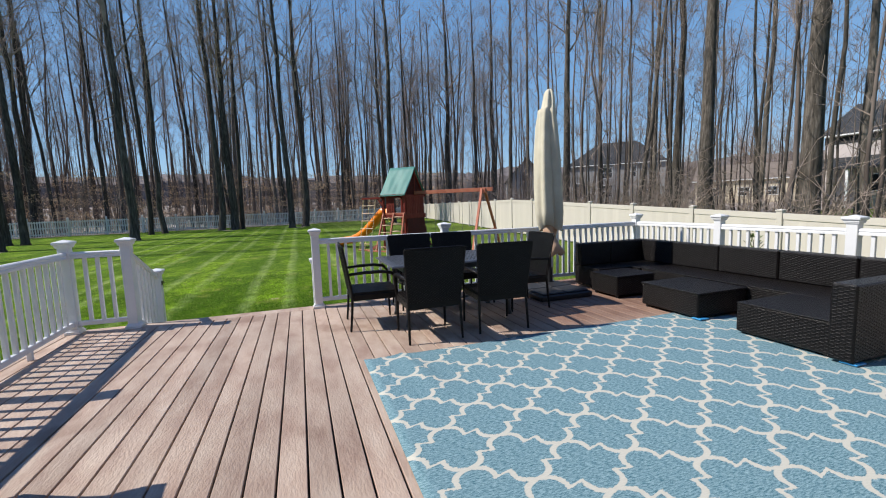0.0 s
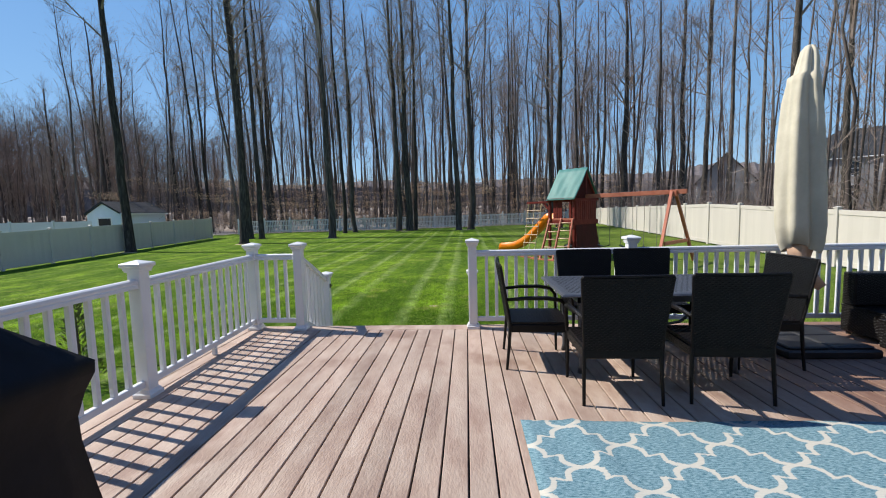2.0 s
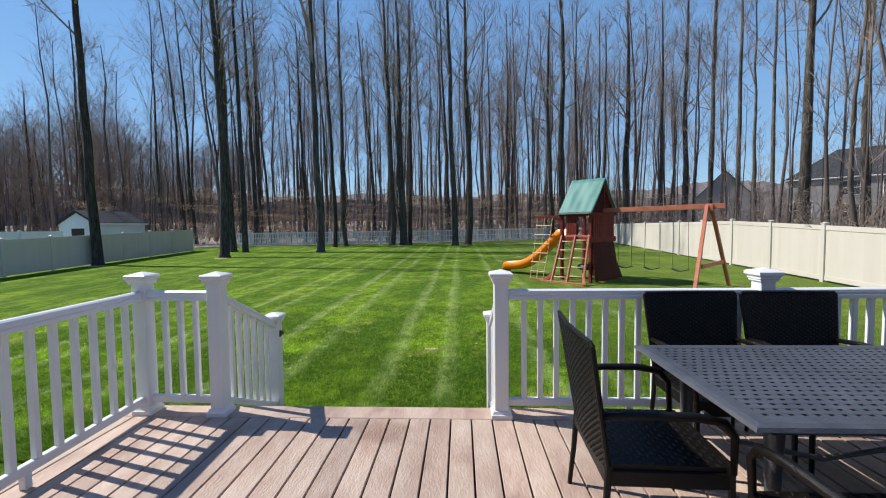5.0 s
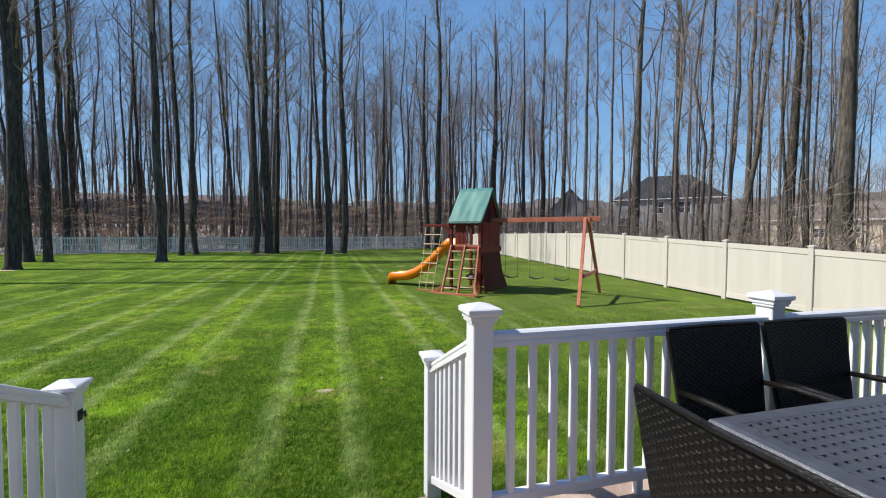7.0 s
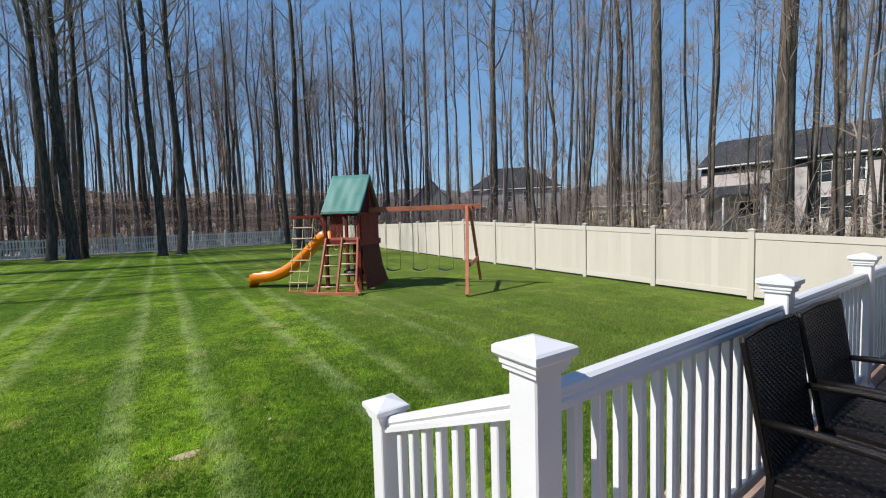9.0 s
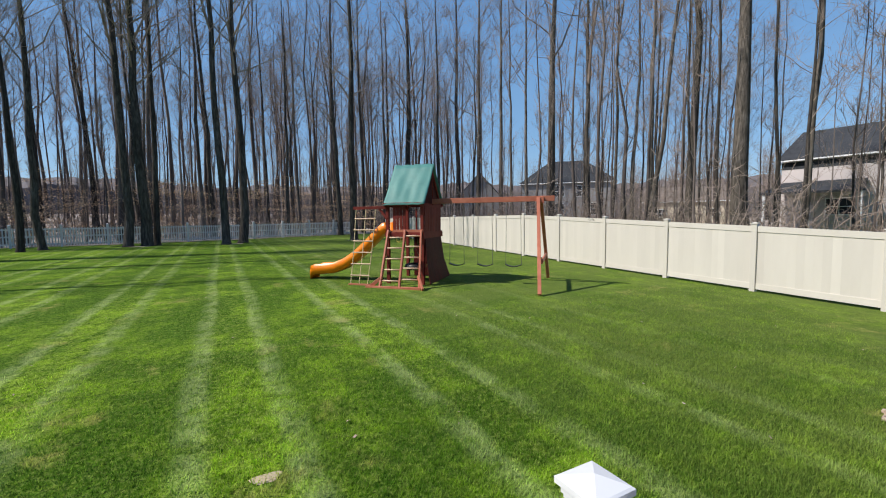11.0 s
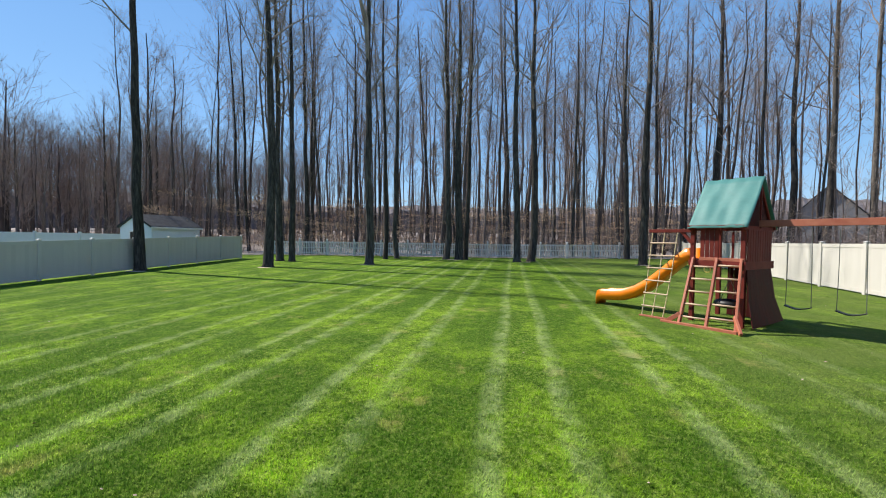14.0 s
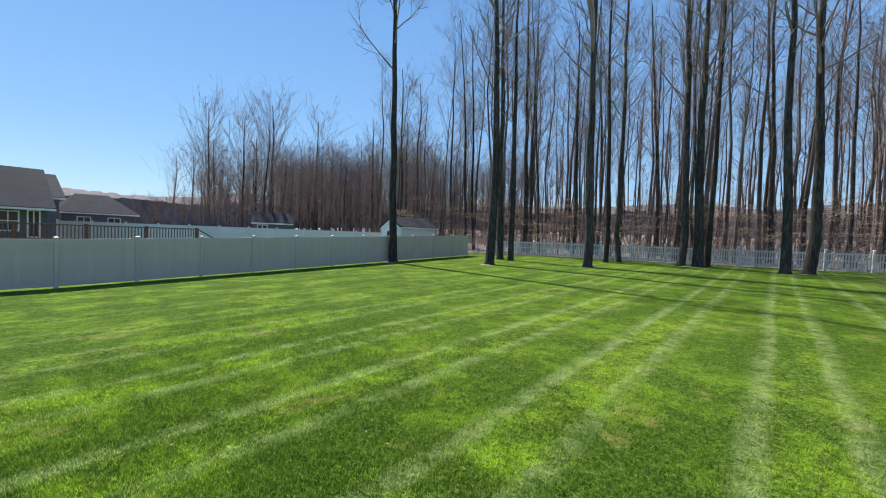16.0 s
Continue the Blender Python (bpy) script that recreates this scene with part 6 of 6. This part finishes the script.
def stone_bed():
    rng = np.random.default_rng(11)
    def edge(x):
        return 6.05 if x < 2.6 else 6.05 + 0.85 * min(1.0, (x - 2.6) / 2.2) - 0.36 * max(0.0, x - 5.3)
    bed = thing("stone_bed", "bed of tan and grey river stones along the deck", "stones", kind="structure")
    kinds = []
    for k in range(6):
        s = Shape()
        rings = []
        q = [rng.uniform(0.8, 1.2) for _ in range(7)]
        for z, r in ((-0.3, 0.7), (0.2, 1.0), (0.55, 0.65)):
            rings.append([(r * q[i] * math.cos(2 * math.pi * i / 7), 0.75 * r * q[i] * math.sin(2 * math.pi * i / 7), z) for i in range(7)])
        kinds.append(s.rings(rings).mesh("stone", stone, True))
    count = 0
    while count < 300:
        x, y = rng.uniform(2.8, 6.6), rng.uniform(5.72, 6.9)
        if y > edge(x) or (x < 4.2 and rng.uniform() < 0.5):
            continue
        s = rng.uniform(0.018, 0.036)
        ob = part("stone", kinds[rng.integers(6)], None, bed, m=Matrix.LocRotScale((x, y, lawn_z(x, y) + 0.008 + rng.uniform(0, 0.02)), Euler((rng.normal(0, 0.2), rng.normal(0, 0.2), rng.uniform(0, 6))), (s, s, s)))
        count += 1
    bx = [0.6 + 0.25 * k for k in range(28)]
    base = Shape().add([p for q in bx for p in ((q, 5.6, lawn_z(q, 5.6) + 0.006), (q, edge(q), lawn_z(q, edge(q)) + 0.006))], [(2 * k, 2 * k + 2, 2 * k + 3, 2 * k + 1) for k in range(27)])
    part("bed_soil", base, tan_soil, bed)
    pieces = []
    for _ in range(5200):
        x, y = rng.uniform(0.6, 7.4), rng.uniform(5.66, 6.9)
        if y > edge(x):
            continue
        s, n = rng.uniform(0.014, 0.034), 6
        a = np.arange(n) * 2 * np.pi / n + rng.uniform(0, 1)
        qq = rng.uniform(0.75, 1.2, n)
        c = np.array([x, y, lawn_z(x, y) + rng.uniform(0.0, 0.012)])
        lo = np.stack([np.cos(a) * qq * s, np.sin(a) * qq * s * 0.8, np.full(n, 0.0)], 1) + c
        hi = np.stack([np.cos(a) * qq * s * 0.6, np.sin(a) * qq * s * 0.5, np.full(n, s * 0.7)], 1) + c
        top = np.repeat((c + [0, 0, s * 0.75])[None], n, 0)
        v = np.concatenate([lo, hi, top])
        i = np.arange(n)
        j = (i + 1) % n
        f = np.concatenate([np.stack([i, j, n + j, n + i], 1), np.stack([n + i, n + j, 2 * n + j, 2 * n + i], 1)])
        pieces.append((v, f))
    part("small_stones", quads_mesh("small_stones", *join_np(pieces), stone, False), None, bed)["kind"] = "stuff"


stone_bed()


def grass_blades():
    """Blades of turf on the part of the lawn passed nearest."""
    rng = np.random.default_rng(9)
    n = 900000
    y = 5.7 + 7.5 * rng.uniform(0, 1, n) ** 1.9
    x = rng.uniform(-1, 1, n) * (6.0 + (y - 5.6) * 1.25) - 0.8
    fade = np.clip((12.5 - y) / 5.0, 0, 1) * np.clip((6.0 + (y - 5.6) * 1.25 - np.abs(x + 0.8)) / (3.5 + (y - 5.6) * 0.6), 0, 1)
    keep = (rng.uniform(0, 1, n) < fade) & ~((x > -1.75) & (x < 0.55) & (y < 6.25)) & ~((x > 0.5) & (y < 6.1)) & ~((x > 2.6) & (x < 8) & (y < 6.05 + 0.85 * np.minimum(1, (x - 2.6) / 2.2) - 0.36 * np.maximum(0, x - 5.3)))
    x, y = x[keep], y[keep]
    n = len(x)
    z = np.array([lawn_z(a, b) for a, b in zip(x, y)])
    L = rng.uniform(0.018, 0.05, n) * (1 + 0.12 * np.sin(x * 3.1) * np.sin(y * 2.7))
    a = rng.uniform(0, 2 * np.pi, n)
    tilt = rng.uniform(0.25, 1.0, n)
    w = rng.uniform(0.0018, 0.0038, n) * (1 + (y - 5.7) * 0.14)
    c = np.stack([x, y, z - 0.002], 1)
    side = np.stack([-np.sin(a) * w, np.cos(a) * w, np.zeros(n)], 1)
    tip = c + np.stack([np.cos(a) * L * tilt, np.sin(a) * L * tilt, L], 1)
    v = np.stack([c - side, c + side, tip], 1).reshape(-1, 3)
    ob = new("grass_blades", quads_mesh("grass_blades", v, np.arange(n * 3).reshape(-1, 3), blade_green, False))
    tagged(ob, "short mown grass blades of the lawn", "grass", kind="stuff")


grass_blades()
patch = Shape()
bare = [(0.10 * math.cos(a) * (1 + 0.25 * math.sin(3 * a)), 0.075 * math.sin(a) * (1 + 0.2 * math.cos(2 * a)), 0.004) for a in [2 * math.pi * k / 16 for k in range(16)]]
patch.rings([bare, [(p[0] * 0.8, p[1] * 0.8, 0.009) for p in bare], [(p[0] * 0.3, p[1] * 0.3, 0.012) for p in bare]])
tagged(part("bare_patch", patch, tan_soil, m=pose(-0.31, 8.6, lawn_z(-0.31, 8.6))), "small bare tan patch of soil in the lawn", "soil patch", kind="structure")
for x, y, s in ((-20.6, 24.9, 7.0), (-15.2, 28.2, 5.0), (-9.95, 31.4, 5.0), (-5.3, 38.2, 7.0), (0.2, 37.2, 6.0), (8.2, 35.6, 5.0)):
    z = lawn_z(x, y)
    ob = tagged(part("bare_patch", patch.mesh("bare_patch", tan_soil), None, m=Matrix.LocRotScale((x, y, z - 0.01), None, (s, s, 2.0))), "worn tan soil round the foot of a tree", "soil patch", "soil round trunks", "structure")


def lawn_flecks():
    rng = np.random.default_rng(77)
    n = 260
    x, y = rng.uniform(-14, 9, n), rng.uniform(6.8, 24, n)
    z = np.array([lawn_z(p, q) for p, q in zip(x, y)]) + 0.03
    a, s = rng.uniform(0, 6.28, n), rng.uniform(0.008, 0.022, n)
    c = np.stack([x, y, z], 1)
    u = np.stack([np.cos(a) * s, np.sin(a) * s, rng.normal(0, 0.3, n) * s], 1)
    w = np.stack([-np.sin(a) * s * 0.6, np.cos(a) * s * 0.6, rng.normal(0, 0.3, n) * s], 1)
    v = np.stack([c - u, c + w, c + u, c - w], 1).reshape(-1, 3)
    ob = new("fallen_leaves", quads_mesh("fallen_leaves", v, np.arange(n * 4).reshape(-1, 4), stone, False))
    tagged(ob, "scattered pale dry leaf scraps on the lawn", "leaves", kind="stuff")


lawn_flecks()
